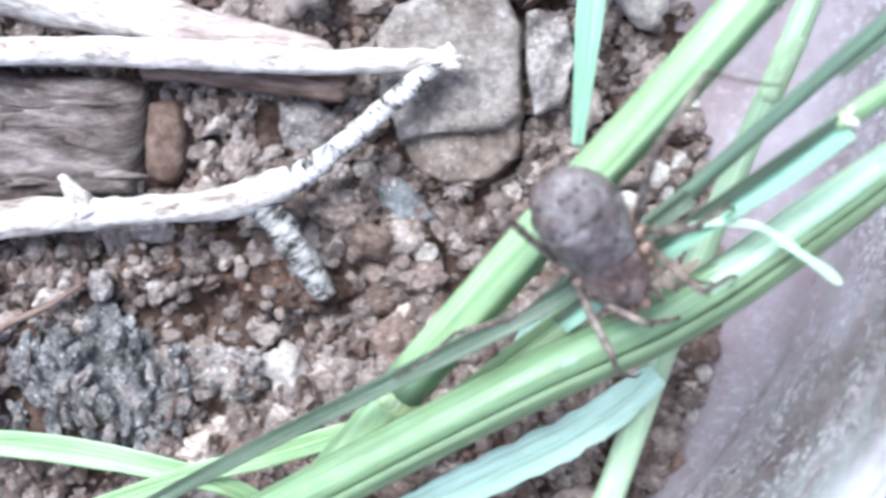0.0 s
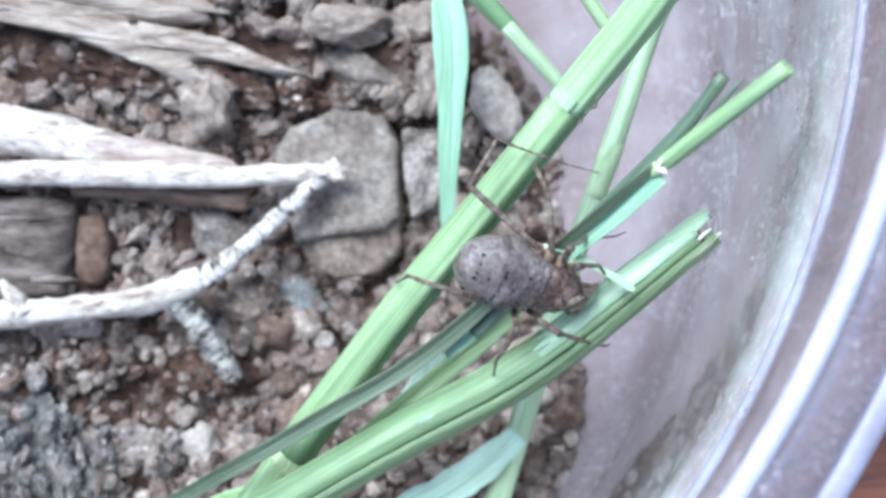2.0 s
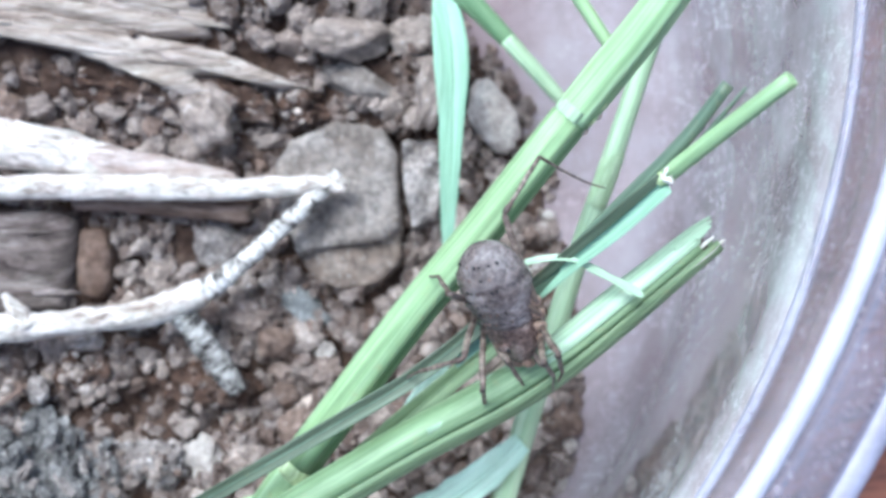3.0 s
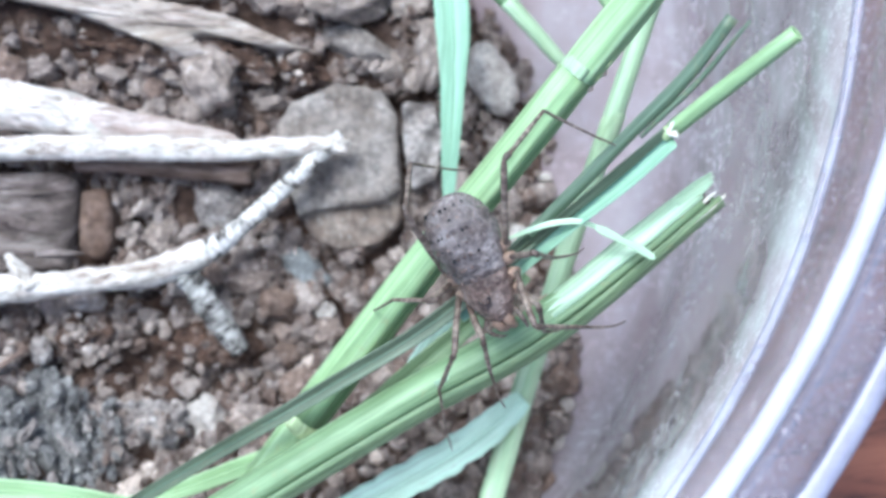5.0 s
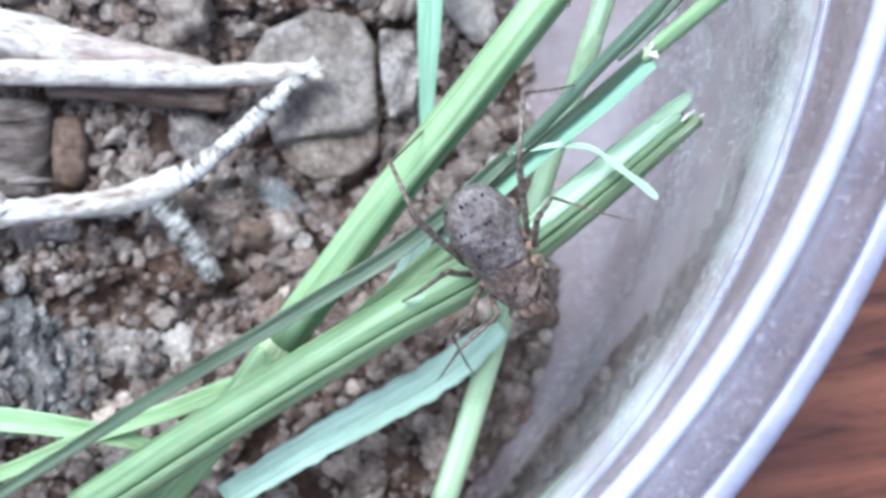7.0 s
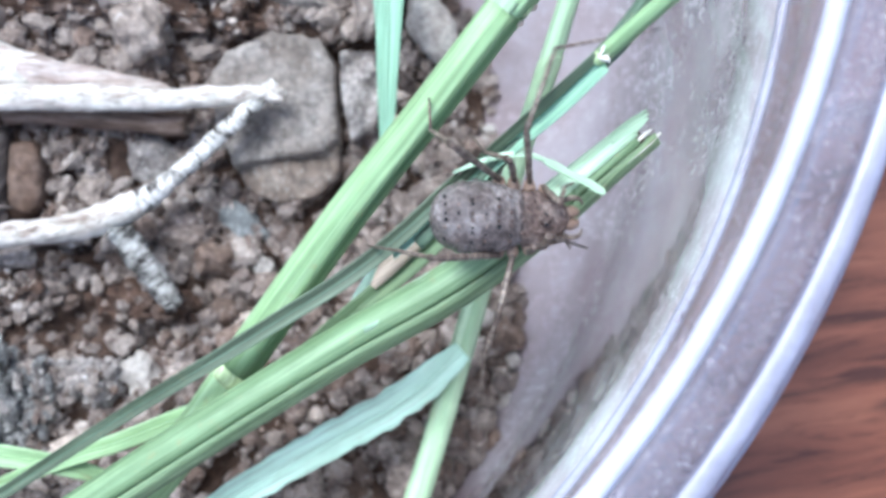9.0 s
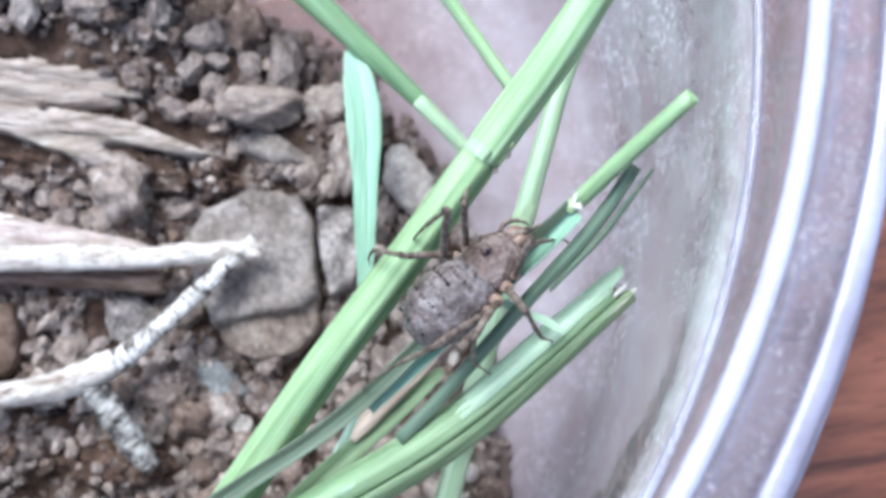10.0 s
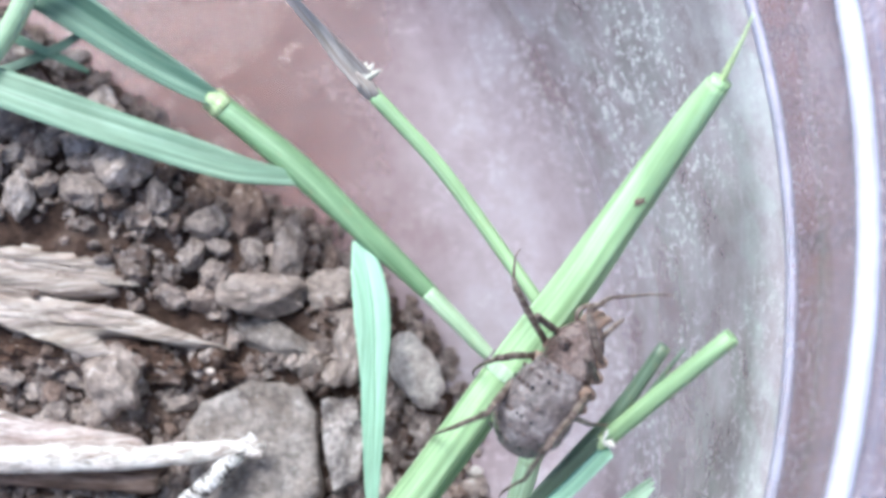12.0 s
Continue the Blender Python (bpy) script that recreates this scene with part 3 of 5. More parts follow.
def tub():
    t = thing("plastic_tub", "round cloudy clear plastic tub with ridged rim, scuffed and dusty", "tub", at=CENTRE)
    base = lathe([(0, FLOOR)] + bend(40.5, FLOOR + 6.2, 6.2, -90, -14, 10))
    part("base", askew(lathe(bend(40.5, FLOOR + 6.2, 6.9, -14, -90, 10) + [(39.8, 0.4), (39.0, 0.4), (38.4, 0.8), (0, 0.8)], bm=base)), M_TUB, t)
    inside = [(47.5, 13.5), (48.6, 19.0), (49.4, 22.5), (50.3, 25.4)]
    top = bend(40.5, FLOOR + 6.2, 6.2, -14, -12, 1) + inside + [(50.5, 25.4)] + [(x + 0.6, y) for x, y in inside[-2::-1]] + bend(40.5, FLOOR + 6.2, 6.9, -12, -14, 1)
    part("side_wall", askew(lathe(top)), M_TUB, t)
    part("ledge", askew(lathe(bend(50.48, 25.58, 0.3, 0, 360, 12))), M_LEDGE, t, "bright thin step inside the rim")
    collar = [(50.62, 25.7), (49.25, 34.2), (49.85, 34.2), (51.2, 25.7)]
    part("collar", askew(lathe(collar + collar[:1])), M_RIM, t)
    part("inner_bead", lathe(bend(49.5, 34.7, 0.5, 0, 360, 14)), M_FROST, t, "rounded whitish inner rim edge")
    lip = [(49.9, 34.9), (52.4, 34.7), (52.4, 34.2), (49.9, 34.4)]
    part("lip", lathe(lip + lip[:1]), M_RIM, t, "flat clear rim top")
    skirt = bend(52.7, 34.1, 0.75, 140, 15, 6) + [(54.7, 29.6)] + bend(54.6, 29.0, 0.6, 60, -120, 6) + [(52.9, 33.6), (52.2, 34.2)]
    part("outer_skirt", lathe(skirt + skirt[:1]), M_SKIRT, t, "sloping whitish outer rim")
    return t


EDGE = [(-180, 60), (-100, 60), (-67, 40), (-44, 31.2), (-25, 25.6), (0, 21.6), (18, 21.7), (48, 21.1), (79, 22), (101, 31), (125, 45), (180, 60)]


def soil_depth(x, y):
    """How far (mm) a place lies inside the soil's edge; below 0 it is bare."""
    dx, dy = x + 15, y - 5
    a, r = math.degrees(math.atan2(dy, dx)), math.hypot(dx, dy)
    edge = float(np.interp(a, [e[0] for e in EDGE], [e[1] for e in EDGE]))
    wall = 46.5 - math.hypot(x - CENTRE.x + 1.2, y - CENTRE.y + 8.2)
    return min(edge - r + 0.9 * noise.noise(Vector((x * 0.5, y * 0.5, 3))), wall)


def hollow(x, y):
    """Below 0 in the bare hollows between heaps of crumbs."""
    trough = math.exp(-((x + 21.5) / 6.5) ** 2 - ((y + 6.7 + 0.12 * (x + 21.5)) / 1.5) ** 2)
    return noise.noise(Vector((x * 0.33, y * 0.33, 21))) - 0.7 * trough


def soil_height(x, y):
    d = soil_depth(x, y)
    h = 4.1 + 0.12 * max(-x - 8, -6) + 0.007 * y * y
    h = min(h, 9.0)
    h += 0.7 * noise.noise(Vector((x * 0.25, y * 0.25, 0))) + 0.45 * noise.noise(Vector((x * 0.9, y * 0.9, 5)))
    h -= 1.6 * max(0.0, -hollow(x, y) - 0.08)
    k = max(0.0, min(1.0, d / 5.0))
    k = k * (2 - k)
    return FLOOR + (h - FLOOR) * k


def soil():
    bm = bmesh.new()
    step = 0.5
    grid = {}
    for i in range(-150, 50):
        for j in range(-72, 132):
            x, y = i * step, j * step
            if soil_depth(x, y) > -0.1:
                z = soil_height(x, y) + 0.25 * noise.noise(Vector((x * 2.7, y * 2.7, 9)))
                grid[i, j] = bm.verts.new((x, y, z))
    for (i, j), v in grid.items():
        q = [grid.get(p) for p in ((i + 1, j), (i + 1, j + 1), (i, j + 1))]
        if all(q):
            bm.faces.new((v, *q))
    rim = [e for e in bm.edges if len(e.link_faces) == 1]
    for v in (g for g in bmesh.ops.extrude_edge_only(bm, edges=rim)["geom"] if isinstance(g, bmesh.types.BMVert)):
        v.co.z = FLOOR + 0.02
    ob = part("soil", bm, M_SOIL)
    tagged(ob, "dry brown crumbly soil with grit filling part of the tub", "soil", kind="stuff")
    return ob


table_top()
tub()
soil_ob = soil()


MOVING = {}  # things that give way to the animal
COVER = [(-6.9, 6.9, 4.3, 5.5), (-1.6, 8.3, 1.5, 2.7), (3.0, 12.6, 1.3, 2.5), (-22.9, 2.6, 1.5, 2.8), (-15.6, -9.5, 1.2, 1.3), (-16.5, 15.6, 7.5, 1.4), (-30, 17.5, 9, 2),
         (-26, 20.4, 10.5, 1.9), (-20, 18.6, 5.2, 1.5), (-30, 3.2, 7, 3.8), (-15.9, -4.7, 3.0, 1.4), (-5.6, 14.6, 2.6, 1.0), (-18.2, -10, 2.4, 1.8), (-26.6, -11.4, 4.6, 3.8), (-8.3, -2.7, 0.8, 0.65), (-9.5, 0.2, 1.6, 0.8), (-15.9, 4.0, 2.6, 1.8), (-21, 14.4, 9.5, 1.2), (-9.6, 13.2, 1.9, 1.1)]


def covered(x, y, k):
    """Whether a stone or piece of wood lies there."""
    return any(((x - a) / (c * k)) ** 2 + ((y - b) / (d * k)) ** 2 < 1 for a, b, c, d in COVER)


def crumbs():
    """Fine grit and crumbs, thick on the soil."""
    rnd = random.Random(5)
    shapes = []
    for s in range(14):
        bm = chunk(100 + s, 12, 1 if s % 2 else 0, 0.35)
        shapes.append(([tuple(v.co) for v in bm.verts], [tuple(v.index for v in f.verts) for f in bm.faces]))
        bm.free()
    verts, faces = [], []
    count = 0
    while count < 9500:
        x, y = rnd.uniform(-36, 11), rnd.uniform(-24, 40)
        d = soil_depth(x, y)
        if d < -0.6 or covered(x, y, 0.97) and rnd.random() > 0.03 or y > 12 and rnd.random() < 0.35:
            continue
        bare = hollow(x, y)
        if bare < -0.12 and rnd.random() < 0.72:
            continue
        r = rnd.choice((0.22, 0.26, 0.3, 0.36, 0.44, 0.52, 0.66) if bare < 0.1 else (0.26, 0.34, 0.44, 0.56, 0.7, 0.85)) * rnd.uniform(0.8, 1.25)
        z = max(soil_height(x, y), FLOOR) + r * rnd.uniform(0.0, 0.5)
        vs, fs = rnd.choice(shapes)
        m = Euler((rnd.uniform(0, 6), rnd.uniform(0, 6), rnd.uniform(0, 6))).to_matrix() @ Matrix.Diagonal((r, r * rnd.uniform(0.7, 1), r * rnd.uniform(0.6, 1)))
        base = len(verts)
        verts += [tuple((m @ Vector(v) + Vector((x, y, z))) * MM) for v in vs]
        faces += [tuple(base + k for k in f) for f in fs]
        count += 1
    me = bpy.data.meshes.new("soil_crumbs")
    me.from_pydata(verts, [], faces)
    me.materials.append(M_CRUMB)
    tagged(new("soil_crumbs", me), "fine brown grit and soil crumbs lying on the soil", "soil", kind="stuff")


def clods():
    """Larger clods, each on its own."""
    rnd = random.Random(11)
    meshes = []
    for s in range(24):
        bm = rock((1, 1, 1), 300 + s, detail=4, rough=0.3, cuts=9)
        lumpy(bm, (1.8, 1.8, 1.8), 0.18 if s < 12 else 0.06, s)
        me = bpy.data.meshes.new("clod")
        bm.to_mesh(me)
        bm.free()
        me.transform(Matrix.Diagonal((MM, MM, MM, 1)))
        me.materials.append(M_CLOD)
        me.shade_smooth()
        meshes.append(me)
    placed = []
    while len(placed) < 300:
        x, y = rnd.uniform(-29, 9), rnd.uniform(-17, 33)
        if soil_depth(x, y) < 1.2 or y < 12 and rnd.random() < 0.4 or hollow(x, y) < -0.35:
            continue
        r = rnd.choice((0.65, 0.75, 0.85, 1.0, 1.2, 1.5) if y < 12 else (0.9, 1.1, 1.4, 1.8, 2.1)) * rnd.uniform(0.85, 1.15)
        if covered(x, y, 1.05 + 0.3 * r) or any((x - a) ** 2 + (y - b) ** 2 < (0.62 * (r + c)) ** 2 for a, b, c in placed):
            continue
        placed.append((x, y, r))
        ob = new("clod", rnd.choice(meshes[:12] if y < 12 else meshes[12:]))
        ob.parent = soil_ob
        ob.matrix_basis = pose(x * MM, y * MM, (soil_height(x, y) + (0.15 if y < 12 else 0.4) * r) * MM, rnd.uniform(-25, 25), rnd.uniform(-25, 25), rnd.uniform(0, 360)) @ Matrix.Diagonal((r * rnd.uniform(0.9, 1.25), r * rnd.uniform(0.65, 1), r * rnd.uniform(0.6, 0.9), 1))


# ---- stones and wood on the soil ----
def slab(outline, z0, z1, seed, tilt=0.0, grain=(0.25, 1.6), relief=0.35, sharp=False):
    """A broken piece of wood: an outline (x, y) drawn up into a ridged slab."""
    bm = bmesh.new()
    line = [q[:2] for q in smooth_line([(x, y, 0) for x, y in outline + outline[:1]], 5)][:-1]
    if sharp:
        line = []
        for (x0, y0), (x1, y1) in zip(outline, outline[1:] + outline[:1]):
            for k in range(5):
                f = k / 5
                x, y = x0 + (x1 - x0) * f, y0 + (y1 - y0) * f
                line.append((x + 0.22 * noise.noise(Vector((x, y, seed))), y + 0.22 * noise.noise(Vector((y, x, seed + 3)))))
    cx = sum(p[0] for p in line) / len(line)
    cy = sum(p[1] for p in line) / len(line)
    uv = bm.loops.layers.uv.verify()
    rings = []
    steps = ((1.0, z0), (1.02, (z0 + z1) / 2), (0.97, z1 - 0.2), (0.86, z1), (0.55, z1 + 0.15), (0.25, z1 + 0.2))
    if sharp:
        steps = ((1.06, z0), (1.04, (z0 + z1) / 2), (1.0, z1 - 0.22), (0.955, z1), (0.84, z1 + 0.04), (0.68, z1 + 0.08), (0.5, z1 + 0.1), (0.34, z1 + 0.1), (0.16, z1 + 0.1))
    for k, z in steps:
        ring = []
        for x, y in line:
            px, py = cx + (x - cx) * k, cy + (y - cy) * k
            pz = z + tilt * (px - cx) + (relief * noise.noise(Vector((px * grain[0], py * grain[1], seed))) if k < 1 else 0)
            ring.append(bm.verts.new((px, py, pz)))
        rings.append(ring)
    for a, b in zip(rings, rings[1:]):
        for j in range(len(line)):
            k = (j + 1) % len(line)
            bm.faces.new((a[j], a[k], b[k], b[j]))
    bm.faces.new(rings[-1])
    bm.faces.new(rings[0])
    bmesh.ops.recalc_face_normals(bm, faces=bm.faces)
    for f in bm.faces:
        for loop in f.loops:
            loop[uv].uv = (loop.vert.co.y + loop.vert.co.z * 0.7, loop.vert.co.x)
    return bm


def flat_stone(outline, z0, z1, seed, mat, label, relief=0.3):
    ob = part("stone", slab(outline, z0, z1, seed, grain=(0.7, 0.7), relief=relief, sharp=True), mat)
    return tagged(ob, label, "stone", "stones on the soil")


def stone(name, x, y, z, size, turn, mat, label, seed, category="stone", cuts=7, rough=0.14):
    ob = part(name, rock(size, seed, detail=4, rough=rough, cuts=cuts), mat)
    ob.matrix_basis = pose(x * MM, y * MM, z * MM, 0, 0, turn)
    return tagged(ob, label, category, "stones on the soil")


def earth_clod(x, y, z, size, turn, mat, label, seed, lumps=46):
    """A bank of caked earth: a rough core with crumbs grown on it."""
    bm = rock(size, seed, detail=5, rough=0.3, cuts=5)
    lumpy(bm, (lumps / 30,) * 3, 0.75, seed)
    rnd = random.Random(seed)
    tops = sorted((v.co.copy() for v in bm.verts), key=lambda q: -q.z)[:len(bm.verts) // 3]
    ob = part("earth_clod", bm, mat)
    ob.matrix_basis = pose(x * MM, y * MM, z * MM, 0, 0, turn)
    for k in range(8 + int(size[0] * 2.2)):
        r = rnd.choice((0.25, 0.32, 0.4, 0.5))
        part("crumb", rock((r, r * 0.85, r * 0.7), seed * 50 + k, detail=2, rough=0.35, cuts=5, at=rnd.choice(tops) + Vector((0, 0, r * 0.3)), turn=rnd.uniform(0, 6)), M_CLOD, ob)
    return tagged(ob, label, "clod", "stones on the soil")


def stones():
    flat_stone([(-11.3, 9.4), (-10.4, 10.9), (-7.2, 12.3), (-4.3, 11.7), (-3.4, 10.0), (-3.1, 5.2), (-4.0, 4.4), (-8.2, 4.0), (-9.6, 3.4), (-10.8, 5.4)], 2.5, 6.2, 3, M_STONE, "large flat grey-brown stone half sunk in soil", 0.55)
    flat_stone([(-9.9, 5.4), (-3.0, 5.8), (-3.2, 2.9), (-4.6, 1.7), (-7.4, 1.3), (-9.2, 2.3)], 2.2, 5.3, 5, M_STONE_TAN, "lower step of broken grey-brown stone")
    flat_stone([(-3.0, 10.9), (-1.0, 11.0), (-0.3, 8.7), (-0.7, 5.9), (-2.3, 5.3), (-2.9, 7.6)], 3.0, 6.1, 7, M_STONE_PINK, "small lumpy pinkish-grey stone beside the large flat one", 1.1)
    ob = part("stone", slab([(-23.7, 5.1), (-22.4, 5.3), (-21.8, 4.3), (-21.7, 1.8), (-22.4, 0.7), (-23.6, 0.9), (-23.9, 2.4)], 4.0, 7.1, 9, grain=(0.8, 0.8), relief=0.35), M_STONE_BROWN)
    tagged(ob, "rounded oblong brown stone beside dark bark", "stone", "stones on the soil")
    stone("stone", 3.0, 12.6, 4.9, (1.5, 2.6, 1.2), 25, M_STONE_PALE, "pale pinkish-grey oval pebble at the soil's edge", 5)
    earth_clod(-19.3, -10.0, 6.1, (2.6, 1.8, 1.5), 4, M_STONE_PINK, "grey-brown crumbly lump of soil and grit", 7, 40)
    stone("stone", -15.8, -9.7, 6.0, (1.25, 1.4, 1.1), 20, M_STONE_PALE, "pale cream gritty pebble", 8, rough=0.4)
    stone("stone", -8.3, -2.7, 4.3, (0.8, 0.65, 0.55), 0, M_STONE_PALE, "small pinkish cream pebble", 9)
    stone("stone", -9.5, 0.2, 4.3, (2.1, 1.1, 0.8), -25, M_STONE_BLUE, "flat blue-grey chip of stone", 10)
    earth_clod(-15.9, -4.7, 5.2, (3.3, 1.8, 2.0), -10, M_EARTH, "red-brown clod of caked earth under the forked twig", 12, 34)
    earth_clod(-24.2, -4.0, 6.0, (2.8, 1.3, 1.4), 8, M_EARTH, "dark red-brown clod of caked earth beside the bleached twig", 17, 26)
    earth_clod(-20.5, 14.5, 6.9, (9.5, 1.4, 1.0), -9, M_EARTH, "long red-brown bank of caked earth under the torn splinter", 27)
    earth_clod(-9.8, 13.2, 5.6, (1.9, 1.1, 1.5), -14, M_EARTH, "rounded red-brown clod at the torn splinter's point", 28, 30)
    stone("stone", -26.2, -5.2, 7.3, (0.8, 0.95, 0.5), 10, M_STONE_PINK, "small square grey chip under the forked twig", 18)
    stone("stone", 6.2, -11.0, 2.6, (0.95, 1.0, 0.8), 0, M_STONE_PALE, "small round pale pebble at the soil's edge", 13)
    stone("stone", 4.6, -9.7, 3.4, (1.1, 0.9, 0.9), 30, M_STONE_PALE, "small round pale pebble at the soil's edge", 14)
    rnd = random.Random(21)
    for k, (x, y, z, r) in enumerate(((6.1, -8.4, 3.4, 0.95), (7.3, -7.4, 3.2, 0.8), (6.2, -6.2, 3.6, 0.8), (8.0, -9.2, 2.6, 0.65), (5.3, -9.6, 3.6, 0.8), (6.2, -13.6, 3.0, 0.9), (4.3, -14.4, 3.2, 0.8), (5.5, -4.5, 4.0, 0.8), (6.9, -10.6, 2.7, 0.6), (7.6, -11.9, 2.4, 0.75))):
        stone("stone", x, y, z, (r, r * rnd.uniform(0.8, 1.1), r * 0.85), rnd.uniform(0, 180), M_STONE_PALE, "small rounded pale pebble at the soil's edge", 40 + k, rough=0.08, cuts=3)
    for k, (x, y, r) in enumerate(((4.7, 2.2, 0.85), (5.9, 3.0, 0.75), (6.3, 5.3, 0.7), (5.3, 1.2, 0.6), (3.3, 0.6, 0.8), (6.7, 6.3, 0.55), (4.1, 3.4, 0.6))):
        stone("stone", x, y, soil_height(x, y) + 0.35 * r, (r, r * rnd.uniform(0.75, 1.0), r * 0.8), rnd.uniform(0, 180), M_STONE_WHITE, "small bright whitish pebble beside the thick stem", 60 + k, rough=0.12, cuts=5)
    stone("stone", -5.6, 14.6, 5.4, (2.9, 1.3, 1.1), -22, M_STONE, "grey angular stone chip", 15)
    stone("stone", -15.2, 4.4, 4.7, (2.4, 2.0, 1.5), -30, M_STONE_PINK, "pinkish-grey angular stone under the forked twig", 23, cuts=14, rough=0.1)
    earth_clod(-18.8, 5.0, 4.8, (1.5, 1.3, 1.1), 0, M_STONE_BROWN, "brown lumpy clod beside the pinkish stone", 19, 14)


def roots():
    for pts, label in (([(-34, -10.2, 8.9, 0.2), (-32.1, -8.3, 8.8, 0.22), (-30.6, -7.3, 8.6, 0.24), (-28.6, -6.3, 8.5, 0.2), (-26.8, -5.0, 8.3, 0.12)], "thin pinkish dry root on the soil"),
                       ([(-32.0, -7.6, 8.6, 0.3), (-31.8, -10.5, 8.8, 0.36), (-31.6, -14.0, 9.0, 0.36), (-31.4, -17.5, 9.2, 0.3)], "thin brownish dry straw at the clods' side")):
        ob = part("dry_root", tube(pts, rough=0.2, grain=0.8, sides=8), M_WOOD_BROWN)
        tagged(ob, label, "root", "twigs")


def husk():
    ob = part("dry_husk", tube([(-0.7, -4.4, 17.4, 0.2), (0.1, -3.4, 17.5, 0.48), (1.3, -2.1, 17.6, 0.64), (2.9, -0.7, 17.7, 0.52), (4.3, 0.4, 17.8, 0.12)], flat=0.6, rough=0.1, grain=2.0, seed=31), M_HUSK)
    MOVING["husk"] = ob
    tagged(ob, "cream pinkish dry grass husk between the stems", "husk")


def twig_forked():
    t = thing("forked_twig", "bleached white forked dry twig lying on the soil", "twig", "twigs")
    part("main_branch", tube([(-40, -2.6, 9.8, 1.05), (-36.2, -2.2, 9.8, 1.0), (-27.6, -1.2, 9.6, 0.95), (-23.4, -0.8, 9.4, 0.8), (-19, -0.2, 9.0, 0.85), (-16.2, 0.7, 8.6, 0.95), (-15.2, 1.3, 8.5, 0.8)], rough=0.3, grain=0.9, sides=16), M_TWIG, t)
    part("upper_branch", tube([(-15.7, 1.0, 8.6, 0.8), (-14.4, 1.7, 8.6, 0.72), (-12.6, 3.2, 8.6, 0.6), (-9.8, 5.8, 8.4, 0.56), (-7.6, 7.9, 8.2, 0.52), (-6.9, 8.7, 8.2, 0.3)], rough=0.22, grain=0.5, seed=2), M_TWIG_SCALY, t, "scaly whitish side branch")
    part("stub", tube([(-17.2, 0.1, 8.7, 0.7), (-16.2, -0.9, 8.2, 0.8), (-15.0, -2.8, 7.6, 0.85), (-13.4, -5.2, 6.8, 0.7)], rough=0.35, grain=0.5, seed=3), M_STUB, t, "grey scaly broken stub")
    part("bud", tube([(-26.0, -1.0, 9.7, 0.75), (-26.4, -0.3, 9.9, 0.6), (-26.9, 0.35, 10.1, 0.45), (-27.2, 0.75, 10.2, 0.3), (-27.5, 0.8, 10.2, 0.12)], rough=0.35, grain=0.6), M_TWIG, t)


def twig_straight():
    t = thing("straight_twig", "bleached straight dry twig with a frayed end", "twig", "twigs")
    part("stick", tube([(-40, 7.0, 9.9, 0.95), (-36.2, 7.2, 9.8, 0.95), (-27.7, 7.6, 9.3, 0.8), (-20.7, 7.7, 9.0, 0.8), (-13.7, 7.6, 8.5, 0.72), (-8.8, 7.9, 8.3, 0.6), (-7.2, 8.0, 8.2, 0.5)], rough=0.28, grain=1.0, seed=5, sides=16), M_TWIG, t)
    for i, (dx, dy) in enumerate(((1.1, 0.05), (0.6, 0.55), (1.0, -0.45), (0.4, -0.2))):
        part("splinter", tube([(-7.7, 8.0, 8.2, 0.45), (-7.4 + dx * 0.5, 8.0 + dy * 0.6, 8.25, 0.36), (-7.4 + dx, 8.0 + dy, 8.2, 0.2)], rough=0.5, grain=0.5, seed=i), M_TWIG, t)


def stick_thick():
    t = thing("thick_stick", "thick pale pinkish-grey stick tapering to a broken point", "stick", "twigs")
    part("stick", tube([(-41, 13.4, 8.6, 1.9), (-36.7, 12.4, 8.5, 1.9), (-27.8, 10.5, 8.2, 1.7), (-23, 9.5, 7.65, 1.4), (-21.4, 9.2, 7.45, 1.2)], rough=0.2, grain=2.0, seed=7), M_TWIG, t)
    part("bare_end", tube([(-24, 9.75, 7.75, 1.36), (-21.6, 9.25, 7.45, 1.28), (-18.6, 8.8, 7.0, 1.05), (-16, 8.5, 6.6, 0.8), (-14.2, 8.3, 6.35, 0.55), (-13.6, 8.2, 6.3, 0.25)], rough=0.25, grain=1.5, seed=7.5), M_TWIG_PINK, t, "pinkish-brown worn end without bark")
    u = thing("brown_stick", "short brown stick under the bleached twig", "stick", "twigs")
    part("stick", tube([(-24, 7.2, 7.0, 0.9), (-20, 7.0, 6.9, 0.9), (-15, 6.5, 6.7, 0.85), (-12.8, 6.2, 6.5, 0.7)], rough=0.2, grain=1.5, seed=8), M_WOOD_BROWN, u)


